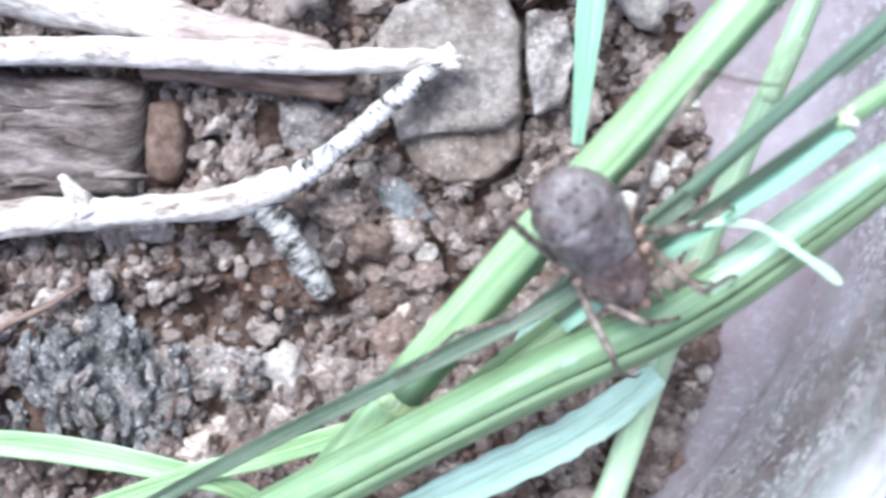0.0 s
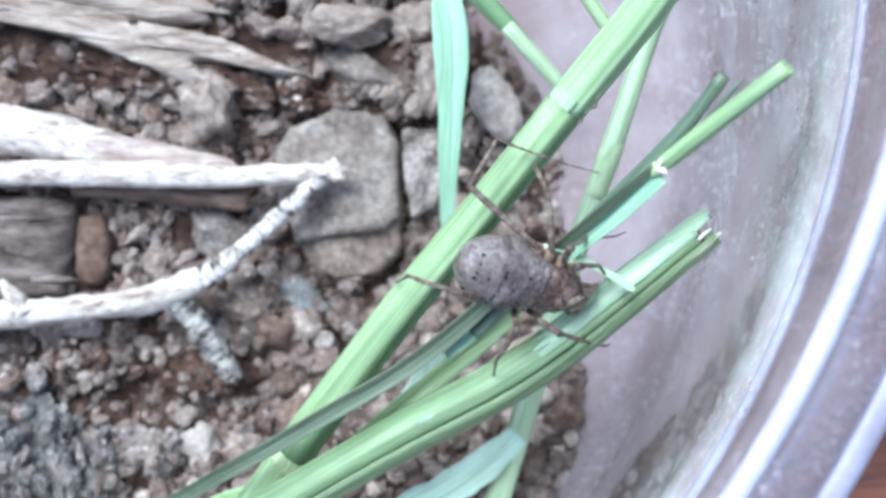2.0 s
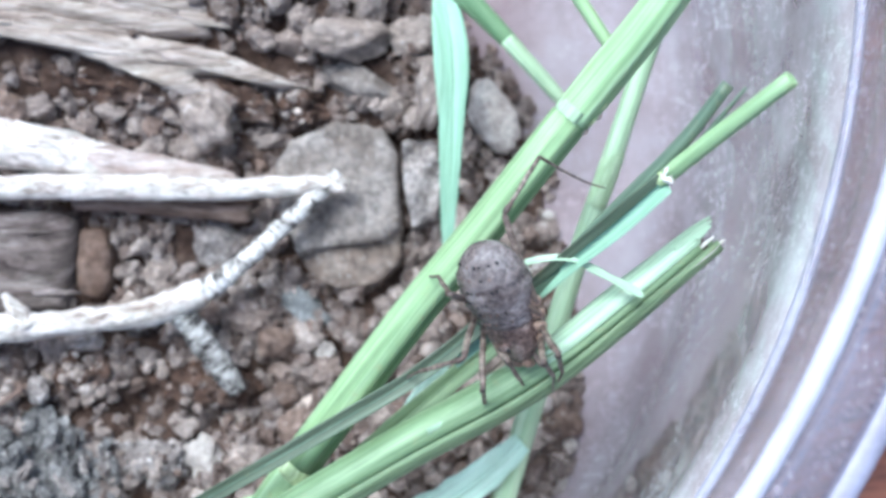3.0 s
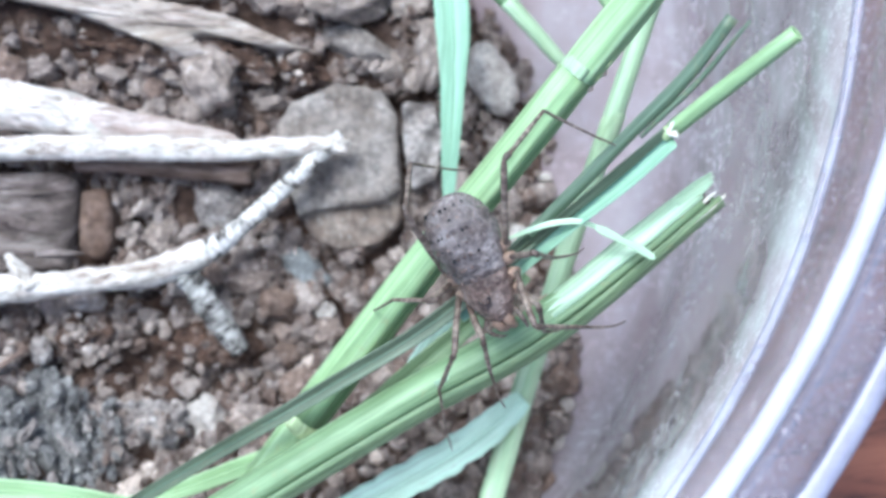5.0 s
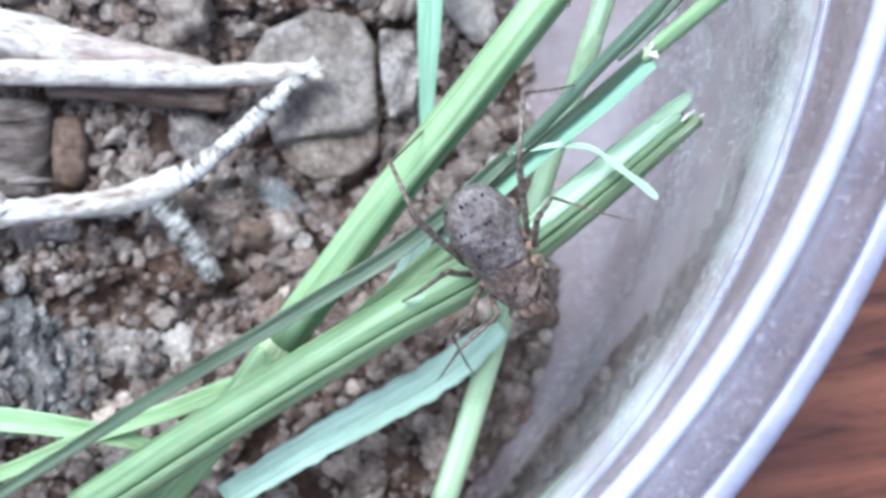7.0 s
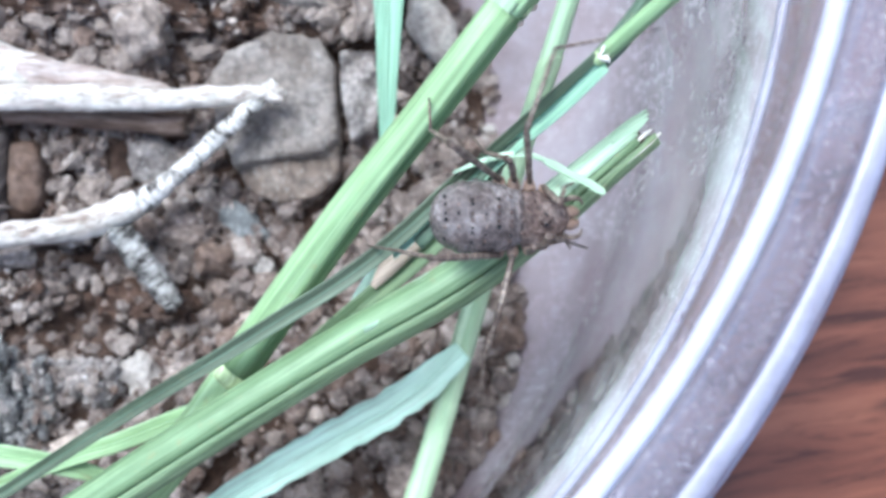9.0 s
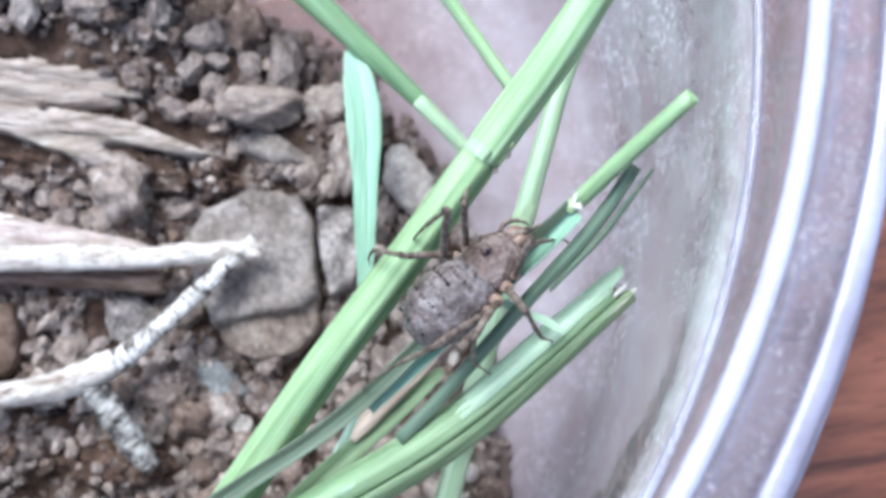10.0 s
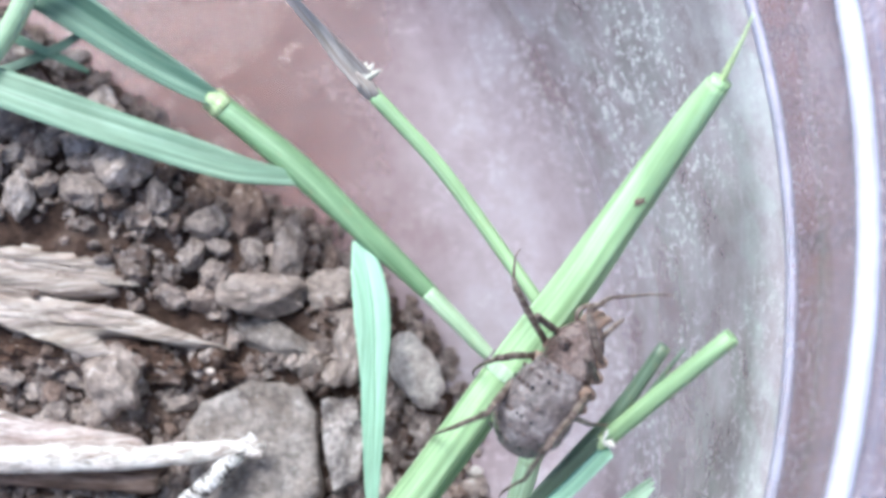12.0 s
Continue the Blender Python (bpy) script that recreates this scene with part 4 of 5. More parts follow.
def wood_piece(name, label, category, outline, z0, z1, seed, mat, ends, count, width, sharp=False, tilt=0.0):
    """A broken piece of wood with loose fibres along its top; ends: the line (x0, y0, x1, y1) along which the grain runs."""
    t = thing(name, label, category, "wood pieces")
    part("body", slab(outline, z0, z1, seed, relief=0.6, sharp=sharp, tilt=tilt), mat, t)
    middle = sum(p[0] for p in outline) / len(outline)
    rnd = random.Random(seed)
    x0, y0, x1, y1 = ends
    for i in range(count):
        a, b = sorted((rnd.uniform(0, 1), rnd.uniform(0, 1)))
        b = max(b, a + 0.25)
        off = rnd.uniform(-0.5, 0.5) * width
        r = rnd.uniform(0.15, 0.38)
        line = []
        for k, f in enumerate((a, a * 0.6 + b * 0.4, b)):
            x = x0 + (x1 - x0) * f
            line.append((x, y0 + (y1 - y0) * f + off + rnd.uniform(-0.15, 0.15), z1 + tilt * (x - middle) + rnd.uniform(-0.05, 0.2), r * (1, 1.2, 0.3)[k]))
        part("fibre_strip", tube(line, rough=0.45, grain=0.9, seed=seed + i, flat=0.5, sides=8), mat, t)


def wood_pieces():
    wood_piece("bark_piece", "dark grey-brown weathered piece of bark on the soil", "bark", [(-38, 7), (-30, 6.4), (-24.6, 6.2), (-23.9, 4), (-24.4, 0.6), (-26, -0.2), (-38, -0.5)], 4.5, 7.8, 1, M_BARK, (-37, 3.2, -24.6, 3.2), 12, 6.0)
    wood_piece("wood_splinter", "pale splintered piece of dry wood with a torn point", "wood", [(-40, 21.4), (-28.5, 19.3), (-23, 18.3), (-18.8, 17.3), (-16.2, 16.8), (-13.9, 16.2), (-11.2, 15.1), (-8.6, 14.1), (-11.2, 14.35), (-14.6, 14.95), (-16.3, 14.95), (-15.3, 13.7), (-16.9, 13.6), (-19.2, 14.5), (-22.6, 16.0), (-28.5, 17.4), (-40, 19.4)], 6.6, 8.6, 2, M_WOOD_PALE, (-36, 19.2, -13.5, 15.5), 12, 1.2, True, -0.13)
    wood_piece("wood_splinter", "pale flat strip of dry wood beside the torn splinter", "wood", [(-40, 24.4), (-30, 22.6), (-21.7, 20.9), (-18.5, 20.2), (-15.6, 19.4), (-15.3, 17.5), (-18.8, 17.4), (-21.6, 17.9), (-30, 19.5), (-40, 21.5)], 6.6, 9.0, 3, M_WOOD_PALE, (-36, 21.8, -16.4, 18.5), 12, 1.5, True, -0.1)
    t = thing("charred_wood", "grey flaky charred wood chunk among the clods", "wood", "wood pieces")
    rnd = random.Random(44)
    core = rock((5.6, 4.4, 1.2), 61, detail=6, rough=0.35, cuts=8)
    lumpy(core, (1.1, 0.6, 1.0), 0.9, 4)
    for v in core.verts:
        v.co += Vector((-26.6, -11.4, 6.9))
    part("core", core, M_CHAR, t)
    for i in range(70):
        a, d = rnd.uniform(0, 6.28), math.sqrt(rnd.uniform(0, 1))
        x, y = -26.6 + 5.8 * d * math.cos(a), -11.4 + 4.6 * d * math.sin(a)
        bm = chunk(700 + i, 9, 2, 0.5)
        n = rnd.choice((0.5, 0.6, 0.75, 0.9, 1.15))
        turn = Euler((rnd.uniform(-0.5, 0.5), rnd.uniform(-0.6, 0.6), rnd.gauss(0.2, 0.45))).to_matrix()
        top = 6.9 + 1.2 * math.sqrt(max(0, 1 - d * d)) + rnd.uniform(0.0, 0.55)
        for v in bm.verts:
            v.co = turn @ Vector((v.co.x * 0.5 * n, v.co.y * 1.15 * n, v.co.z * 0.55 * n)) + Vector((x, y, top))
        part("flake", bm, M_CHAR if rnd.random() < 0.75 else M_STONE_PINK, t, smooth=False)


# ---- grass ----

def stem_one():
    t = thing("grass_shoot", "thick pale green grass stem leaning on the tub wall", "grass", "cut grass")
    low, node = (-8.2, -8.6, 16.3), (6.7, 10.3, 22.7)
    part("lower_stalk", tube([(-16.5, -19.0, 12.8, 1.1), (-11.4, -12.9, 15.0, 1.15), (*low, 1.15)], seed=1), M_STEM, t)
    part("node", tube([(-8.55, -9.05, 16.12, 1.1), (-8.35, -8.8, 16.22, 1.24), (*low, 1.26), (-8.0, -8.35, 16.35, 1.14)], steps=4, rough=0.1, grain=0.5), M_NODE, t, "yellowish swollen stem node")
    # Darker olive stalk, bare on the right: the shaded side put into its colour.
    part("stalk", tube([(*low, 1.08), (-1.92, -0.36, 20.0, 1.02), (2.58, 5.14, 21.6, 0.98), (*node, 0.96)], seed=2, ridges=0.012), M_STEM_OLIVE_SHADE, t)
    part("sheath", wrap([(-7.9, -8.2, 16.4, 1.08), (-1.92, -0.36, 20.0, 1.02), (2.58, 5.14, 21.6, 0.98), (6.5, 10.1, 22.6, 0.96)], 52, 250, seed=3, gap=0.07, thick=0.08), M_STEM, t, "pale leaf sheath wrapped round the stem")
    part("ligule", wrap([(6.55, 10.12, 22.65, 1.02), (6.75, 10.37, 22.74, 1.04), (7.0, 10.68, 22.87, 1.02)], 70, 195, gap=0.06, thick=0.02, steps=4), M_STEM_PALE, t, "pale frosted band at the stem joint")
    part("upper_sheath", wrap([(6.6, 10.2, 22.65, 1.0), (8.3, 12.3, 23.5, 1.02), (9.85, 14.15, 24.5, 1.0), (12.7, 17.95, 26.7, 0.88), (15.05, 21.1, 30.2, 0.64), (15.75, 22.0, 31.3, 0.5)], 40, 235, seed=5, gap=0.05, thick=0.06), M_STEM_FRESH, t, "fresh green sheath round the upper stem")
    for k, (along, angle, far) in enumerate(((0.0, 25, 0.9), (0.5, 5, 0.6), (0.9, 35, 0.7), (-0.5, 15, 0.5))):
        x, y, z = 6.7 + 0.62 * along, 10.3 + 0.78 * along, 22.7 + 0.3 * along
        side = Vector((0.75, -0.6, 0)) * math.cos(radians(angle)) + Vector((0, 0, 1)) * math.sin(radians(angle))
        at = Vector((x, y, z)) + side * 0.92
        part("torn_flake", tube([(*at, 0.14), (*(at + side * 0.12 + Vector((0.2, 0.26, 0.05)) * far), 0.16), (*(at + side * 0.18 + Vector((0.42, 0.5, 0.1)) * far), 0.04)], steps=3, sides=6, rough=0.4, seed=k), M_HUSK if k % 2 else M_NODE, t, "tan torn flake at the joint")
    part("upper_stalk", tube([(*node, 0.98), (9.85, 14.15, 24.5, 1.0), (12.7, 17.95, 26.7, 0.88), (15.05, 21.1, 30.2, 0.64), (15.9, 22.2, 31.5, 0.5)], seed=4, rough=0.05, grain=2.5), M_STEM_FRESH, t)
    part("tip", tube([(15.8, 22.0, 31.3, 0.2), (16.5, 23.4, 32.4, 0.1), (17.0, 24.6, 33.2, 0.04)], sides=8), M_NODE, t, "thin dry frayed tip")
    part("bud_scar", rock((0.42, 0.3, 0.2), 91, detail=3, rough=0.5, cuts=3, at=(12.85, 17.8, 27.62), turn=0.7), M_WOOD_BROWN, t, "small brown scar on the stem")
    part("scar_flake", tube([(12.95, 17.7, 27.45, 0.12), (13.15, 17.85, 27.6, 0.14), (13.2, 18.1, 27.65, 0.05)], steps=3, sides=6, rough=0.4), M_NODE, t, "pale torn flake by the scar")


def stem_two():
    t = thing("grass_shoot", "thick cut green grass stem with open hollow frayed end", "grass", "cut grass")
    MOVING["thick_shoot"] = t
    pts = [(-19.2, -17.8, 17.0), (-12.0, -13.1, 18.2), (-2.6, -7.3, 19.5), (5.3, -2.7, 20.5), (13.3, 3.78, 21.1)]
    part("stalk", tube([(*p, 1.0) for p in pts[:-1]] + [(*pts[-1], 0.8)], hollow=0.26, seed=6, ridges=0.012), M_STEM_OLIVE_SHADE, t)
    part("sheath", wrap([(*p, 1.05) for p in pts[:-1]] + [(13.2, 3.7, 21.1, 0.82)], 71, 255, seed=7, gap=0.08, thick=0.09), M_STEM_DULL, t, "green outer leaf sheath")
    # Mint shell on the upper left: the stem's highlight put into its colour.
    part("sheath", wrap([(-0.6, -6.2, 19.8, 1.06), (5.3, -2.7, 20.5, 1.06), (9.5, 0.6, 20.85, 1.1), (11.6, 2.35, 21.0, 0.98), (13.35, 3.82, 21.12, 0.86)], 95, 205, seed=9, gap=0.09, thick=0.05), M_MINT_AND_LIT, t, "mint-green outer shell coloured as the stem's lit top towards the cut end")
    # Olive shell on the right: the stem's shaded side put into its colour.
    part("sheath", wrap([(*p, 1.14) for p in pts[:-1]] + [(13.9, 4.26, 21.1, 0.86)], -70, 69, seed=8, gap=0.08, thick=0.1), M_OLIVE_AND_SHADE, t, "olive brownish outer shell coloured as the stem's shaded right side")
    # Solid plug; its dark colour stands in for shade inside the cut end.
    part("hollow", tube([(12.3, 2.98, 21.4, 0.42), (13.0, 3.55, 21.52, 0.5), (13.42, 3.9, 21.5, 0.46)], steps=4, rough=0.2, grain=0.8), M_BARK, t, "dark brown plug coloured as the shaded inside of the cut stem")
    for i, (off, lift, far, w) in enumerate(((0.8, 0.45, 0.75, 0.5), (0.45, 0.85, 0.45, 0.45), (-0.1, 0.8, 0.2, 0.22), (-0.55, 0.72, 0.5, 0.35), (0.62, 0.7, 0.65, 0.3))):
        x, y = 13.7 - 0.63 * off, 4.1 + 0.78 * off
        part("frayed_fibre", blade([(x - 1.4, y - 1.13, 21.05 + lift, w, 0), (x - 0.3, y - 0.24, 21.12 + lift, w * 0.9, 0), (x + 0.78 * far, y + 0.63 * far, 21.2 + lift, 0.1, 0)], fold=0.2, thick=0.12, seed=i), M_STRAW if i in (2, 3) else M_MINT_AND_LIT, t, "pale torn fibre at the cut end")


def stem_three():
    t = thing("grass_shoot", "thin cut green grass stem with pale torn joint, folded leaf", "grass", "cut grass")
    part("stalk", tube([(10.9, 7.0, 26.0, 0.42), (13.2, 8.9, 28.2, 0.42), (15.7, 10.9, 30.4, 0.4)], seed=9, hollow=0.15), M_STEM, t)
    part("joint", tube([(10.5, 6.65, 25.7, 0.3), (10.8, 6.9, 25.95, 0.38), (11.5, 7.5, 26.5, 0.4), (12.1, 8.0, 27.1, 0.42)], steps=4, rough=0.2, grain=0.5), M_NODE, t, "pale yellowish joint")
    for k, (dx, dy) in enumerate(((0.5, 0.1), (0.1, 0.5), (0.3, -0.4))):
        part("torn_fibre", tube([(10.7, 6.8, 26.1, 0.2), (10.8 + dx * 0.5, 6.9 + dy * 0.6, 26.35, 0.17), (10.8 + dx, 6.9 + dy, 26.4, 0.04)], sides=6, seed=k), M_STRAW, t, "whitish torn fibre")
    MOVING["thin_shoot"] = t
    part("leaf", blade([(10.9, 6.6, 25.8, 1.2, -20), (8.8, 4.6, 24.4, 1.3, -25), (6.4, 2.6, 23.0, 1.1, -25), (3.6, 0.2, 21.4, 0.9, -10), (0.5, -2.4, 20.6, 0.8, 0)], fold=0.6, seed=2), M_BLADE_SOFT, t, "folded bluish-green leaf")
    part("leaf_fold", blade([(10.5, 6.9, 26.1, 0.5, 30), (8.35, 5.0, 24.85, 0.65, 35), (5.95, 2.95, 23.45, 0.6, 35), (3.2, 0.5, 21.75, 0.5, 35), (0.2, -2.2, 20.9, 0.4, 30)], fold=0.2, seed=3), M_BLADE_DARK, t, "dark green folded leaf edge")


def stem_pale():
    t = thing("grass_shoot", "slender pale green grass stem lying under thicker stems", "grass", "cut grass")
    part("stalk", tube([(12.9, 18.6, 17.6, 0.5), (11.5, 15.2, 16.6, 0.55), (9.5, 8.7, 14.6, 0.62), (7.4, 2.1, 12.6, 0.66), (4.8, -7.0, 10.2, 0.75), (2.6, -14.2, 10.6, 0.78), (1.1, -18.6, 11.2, 0.78)], seed=11, ridges=0.012), M_STEM_PALE, t)
    part("node", tube([(8.7, 6.2, 13.85, 0.62), (9.2, 7.7, 14.3, 0.65), (9.45, 8.5, 14.54, 0.66), (9.75, 9.3, 14.8, 0.61)], steps=4), M_STEM_FROSTY, t, "pale frosted stem joint")


def stem_four():
    t = thing("grass_shoot", "thin green grass stem ending in a dry torn greyish sheath", "grass", "cut grass")
    part("stalk", tube([(9.9, 15.2, 13.6, 0.38), (9.0, 16.3, 14.2, 0.4), (4.4, 22.4, 16.5, 0.42), (0.2, 26.6, 18.8, 0.42)], seed=12), M_STEM_FRESH, t)
    part("joint", tube([(0.6, 26.2, 18.5, 0.42), (0.1, 26.8, 18.95, 0.5), (-0.4, 27.3, 19.3, 0.36)], steps=4, rough=0.35), M_DRY, t, "dry brown joint")
    for i, (dx, dy) in enumerate(((0.9, 0.3), (0.5, 0.7), (0.1, 0.8))):
        part("torn_fibre", tube([(0.1, 26.9, 19.2, 0.2), (0.1 + dx * 0.6, 26.9 + dy * 0.6, 19.6, 0.16), (0.1 + dx, 26.9 + dy, 19.8, 0.04)], sides=6, seed=i), M_STRAW, t, "white torn fibre")
    part("dry_leaf", blade([(0.1, 26.8, 19.1, 1.2, 10), (-1.2, 28.0, 20.2, 1.05, 15), (-2.2, 28.9, 21.2, 0.75, 15), (-3.9, 30.2, 23.6, 0.55, 20), (-5.4, 31.8, 26.0, 0.4, 20)], seed=4, fold=0.7), M_DRY, t, "withered greyish-brown leaf")


def stem_five():
    t = thing("grass_shoot", "green grass stem with a long leaf along the soil's edge", "grass", "cut grass")
    part("stalk", tube([(6.6, 13.6, 9.4, 0.4), (4.0, 16.4, 10.0, 0.54), (0.9, 19.5, 10.5, 0.72), (-3.9, 24.2, 11.0, 0.9), (-6.4, 26.4, 11.1, 0.85), (-8.8, 28.4, 11.2, 0.76)], seed=13, flat=0.8), M_STEM_GREY, t)
    part("dry_end", tube([(3.6, 16.75, 10.12, 0.5), (5.2, 15.1, 9.85, 0.5), (6.6, 13.6, 9.45, 0.46), (7.2, 13.0, 9.3, 0.4)], seed=21, rough=0.08), M_STEM_PALE, t, "paler drying end of the stem")
    part("node", tube([(-8.3, 28.0, 11.18, 0.68), (-8.6, 28.25, 11.22, 0.8), (-9.0, 28.55, 11.28, 0.78), (-9.3, 28.8, 11.3, 0.6)], steps=4, rough=0.2, grain=0.5), M_NODE, t, "yellowish stem node")
    part("upper_leaf", blade([(-8.9, 28.5, 11.6, 1.0, 0), (-10.4, 29.4, 11.8, 1.5, 10), (-13.4, 31.3, 12.2, 2.0, 12), (-18.4, 34.7, 13.0, 2.5, 12), (-26, 39, 14.5, 2.4, 10)], fold=0.55, seed=14), M_BLADE_TEAL, t, "folded blue-green upper leaf")
    part("leaf", blade([(-3.4, 23.5, 11.0, 0.5, 0), (-4.9, 23.7, 11.3, 1.0, 5), (-7.3, 24.1, 11.7, 1.6, 8), (-9.6, 24.8, 12.0, 1.9, 8), (-14.6, 26.5, 12.5, 2.1, 5), (-19.7, 28.4, 12.9, 2.3, 0), (-27, 31.2, 13.2, 2.2, 0)], fold=0.15, seed=5, wave=0.08), M_BLADE_MID, t, "bluish-green leaf blade")


def loose_blade(points, mat, label, fold=0.25, seed=0.0, wave=0.05, torn=0.06):
    t = thing("grass_strip", label, "grass", "cut grass")
    part("blade", blade(points, fold=fold, seed=seed, wave=wave, torn=torn), mat, t)
    part("midrib", tube([(x, y, z + 0.06, min(0.05 + 0.04 * w, 0.12)) for x, y, z, w, roll in points], sides=6, steps=7, seed=seed), mat if mat is not M_BLADE_DARK else M_STEM_DARK, t)


def blades():
    loose_blade([(-0.4, 20.0, 10.2, 0.9, 0), (0.0, 17.6, 10.5, 2.0, 5), (0.25, 14.8, 10.6, 2.1, 5), (0.25, 11.5, 10.3, 1.55, 0), (0.15, 8.5, 9.8, 1.25, 0), (0.05, 5.6, 9.0, 0.9, 0), (0.0, 3.6, 8.2, 0.6, 0)], M_BLADE_SOFT, "bluish-green grass blade hanging over the soil", seed=1)
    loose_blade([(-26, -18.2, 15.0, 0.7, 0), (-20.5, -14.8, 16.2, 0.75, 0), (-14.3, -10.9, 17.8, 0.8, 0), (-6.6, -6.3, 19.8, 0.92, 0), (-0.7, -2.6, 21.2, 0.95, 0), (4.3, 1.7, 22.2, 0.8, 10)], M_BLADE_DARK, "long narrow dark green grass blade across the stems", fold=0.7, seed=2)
    t = thing("grass_shoot", "thin dark green cut grass stalk among the stems", "grass", "cut grass")
    MOVING["dark_shoot"] = t
    part("stalk", tube([(2.0, -0.6, 21.2, 0.36), (4.3, 1.6, 22.0, 0.36), (8.7, 6.2, 24.0, 0.36), (11.6, 9.2, 25.5, 0.36), (13.6, 11.9, 27.0, 0.32)], seed=16, flat=0.6), M_STEM_DARK, t)
    part("split_strand", tube([(9.6, 6.4, 24.2, 0.1), (11.0, 7.8, 24.9, 0.16), (12.3, 9.1, 25.7, 0.16), (14.4, 11.7, 27.2, 0.08)], seed=18, sides=8), M_STEM_DARK, t, "thin dark split strand")
    loose_blade([(4.6, -7.9, 10.9, 1.3, 0), (3.0, -9.2, 11.4, 1.9, 0), (0.6, -10.9, 12.0, 2.15, 5), (-2.8, -12.7, 12.5, 2.15, 5), (-7.6, -15.4, 12.5, 1.9, 0), (-12, -18.2, 12.0, 1.7, 0)], M_BLADE, "broad pale bluish-green grass blade with torn edges under the stems", fold=0.12, seed=3, torn=0.2)
    loose_blade([(0.2, -2.0, 14.2, 0.8, 0), (-0.8, -4.0, 13.0, 1.3, 0), (-2.0, -6.2, 11.4, 1.4, 0), (-3.2, -9.2, 9.2, 0.7, 0)], M_BLADE, "short bluish-green grass blade between the stems", seed=4)
    loose_blade([(-40, -13.4, 11.5, 1.2, 0), (-31.9, -13.2, 12.0, 1.4, 0), (-26.6, -13.2, 12.5, 1.5, 0), (-21.3, -13.7, 12.9, 1.3, 0), (-17.1, -14.7, 12.6, 1.0, 0), (-13.0, -16.9, 11.4, 0.6, 0)], M_STEM, "pale green grass blade lying across the clods", seed=5)
    loose_blade([(-7.6, -9.8, 15.2, 0.8, 0), (-11.1, -11.1, 14.4, 1.1, 0), (-15.2, -12.7, 13.8, 1.1, 0), (-18.9, -13.9, 13.2, 1.0, 0), (-26.0, -16.9, 12.2, 0.9, 0), (-34, -20, 11.0, 0.7, 0)], M_STEM, "narrow green grass blade under the stems", seed=6)
    t = thing("grass_strip", "small curled pale leaf tip torn off on the stems", "grass", "cut grass")
    MOVING["leaf_tip"] = t
    part("strand", blade([(4.5, 1.85, 22.6, 0.12, 0), (5.9, 2.1, 23.2, 0.3, 20), (7.05, 2.18, 23.5, 0.34, 25), (8.2, 2.05, 23.5, 0.32, 20), (9.25, 1.55, 23.2, 0.2, 10), (9.6, 1.2, 23.1, 0.12, 0)], fold=0.5, seed=7, torn=0.1), M_MINT_AND_LIT, t)
    part("tip", blade([(8.95, 1.75, 23.25, 0.12, 0), (9.4, 1.4, 23.3, 0.42, 0), (10.2, 0.8, 23.25, 0.36, 5), (10.9, 0.3, 23.2, 0.42, 0), (11.6, -0.3, 23.1, 0.38, 0), (11.8, -0.5, 23.1, 0.14, 0)], fold=0.3, seed=8, torn=0.2), M_MINT_AND_LIT, t, "frosty wider end of the leaf tip")
    loose_blade([(-7.4, -10.2, 16.4, 0.9, 0), (-4.1, -7.5, 16.8, 1.1, 10), (-1.6, -5.4, 17.0, 1.2, 10), (0.9, -3.3, 17.1, 1.2, 10), (2.8, -1.7, 17.2, 1.0, 10), (4.4, -0.3, 17.3, 0.5, 0)], M_OLIVE_AND_SHADE, "dull olive folded grass blade beneath the stems", fold=0.6, seed=10)
    t = thing("grass_shoot", "bright green grass stem crossing the tub's far side", "grass", "cut grass")
    part("stalk", tube([(-15, 39.5, 17, 0.55), (-18.6, 34.9, 15.2, 0.6), (-21.0, 31.4, 13.8, 0.62), (-23.8, 27.8, 13.9, 0.62)], seed=17), M_STEM_PALE, t)
    loose_blade([(-25, 29.4, 11.6, 0.5, 0), (-21.4, 30.6, 11.4, 0.6, 0), (-18.6, 31.8, 11.5, 0.6, 0), (-15.8, 33.2, 12.0, 0.3, 0)], M_BLADE_TEAL, "thin dark green grass bit tangled at the soil's edge", seed=8)
    loose_blade([(-24, 33.4, 12.6, 0.5, 0), (-20.9, 32.4, 12.2, 0.6, 0), (-18.0, 31.3, 11.2, 0.5, 0), (-16.6, 30.7, 10.6, 0.2, 0)], M_BLADE_TEAL, "thin dark green grass bit tangled at the soil's edge", seed=9)


crumbs()
clods()
stones()
husk()
roots()
twig_forked()
twig_straight()
stick_thick()
wood_pieces()
stem_one()
stem_two()
stem_three()
stem_pale()
stem_four()
stem_five()
blades()


# ---- the harvestman ----
def loft(stations, sides=28, ridge=0.0, bumps=0.0, seed=0.0):
    """A body along x through stations (x, half width, height above, depth below)."""
    bm = bmesh.new()
    rows = smooth_line(stations, 5)
    rings = []
    for x, w, up, down in (r[:4] for r in rows):
        ring = []
        groove = 1 - ridge * max(0.0, math.cos(x * 2 * math.pi / 0.85)) ** 8
        for j in range(sides):
            a = 2 * math.pi * j / sides
            h = up if math.sin(a) > 0 else down
            k = groove if math.sin(a) > -0.1 else 1.0
            k *= 1 + bumps * noise.noise(Vector((x * 3 + seed, math.cos(a) * 3, math.sin(a) * 3)))
            ring.append(bm.verts.new((x, max(w, 0.02) * math.cos(a) * k, max(h, 0.02) * math.sin(a) * k)))
        rings.append(ring)
    skin(bm, rings, True, [r[0] for r in rows], [6.0] * len(rows))
    bm.faces.new(rings[0])
    bm.faces.new(rings[-1])
    bmesh.ops.recalc_face_normals(bm, faces=bm.faces)
    return bm


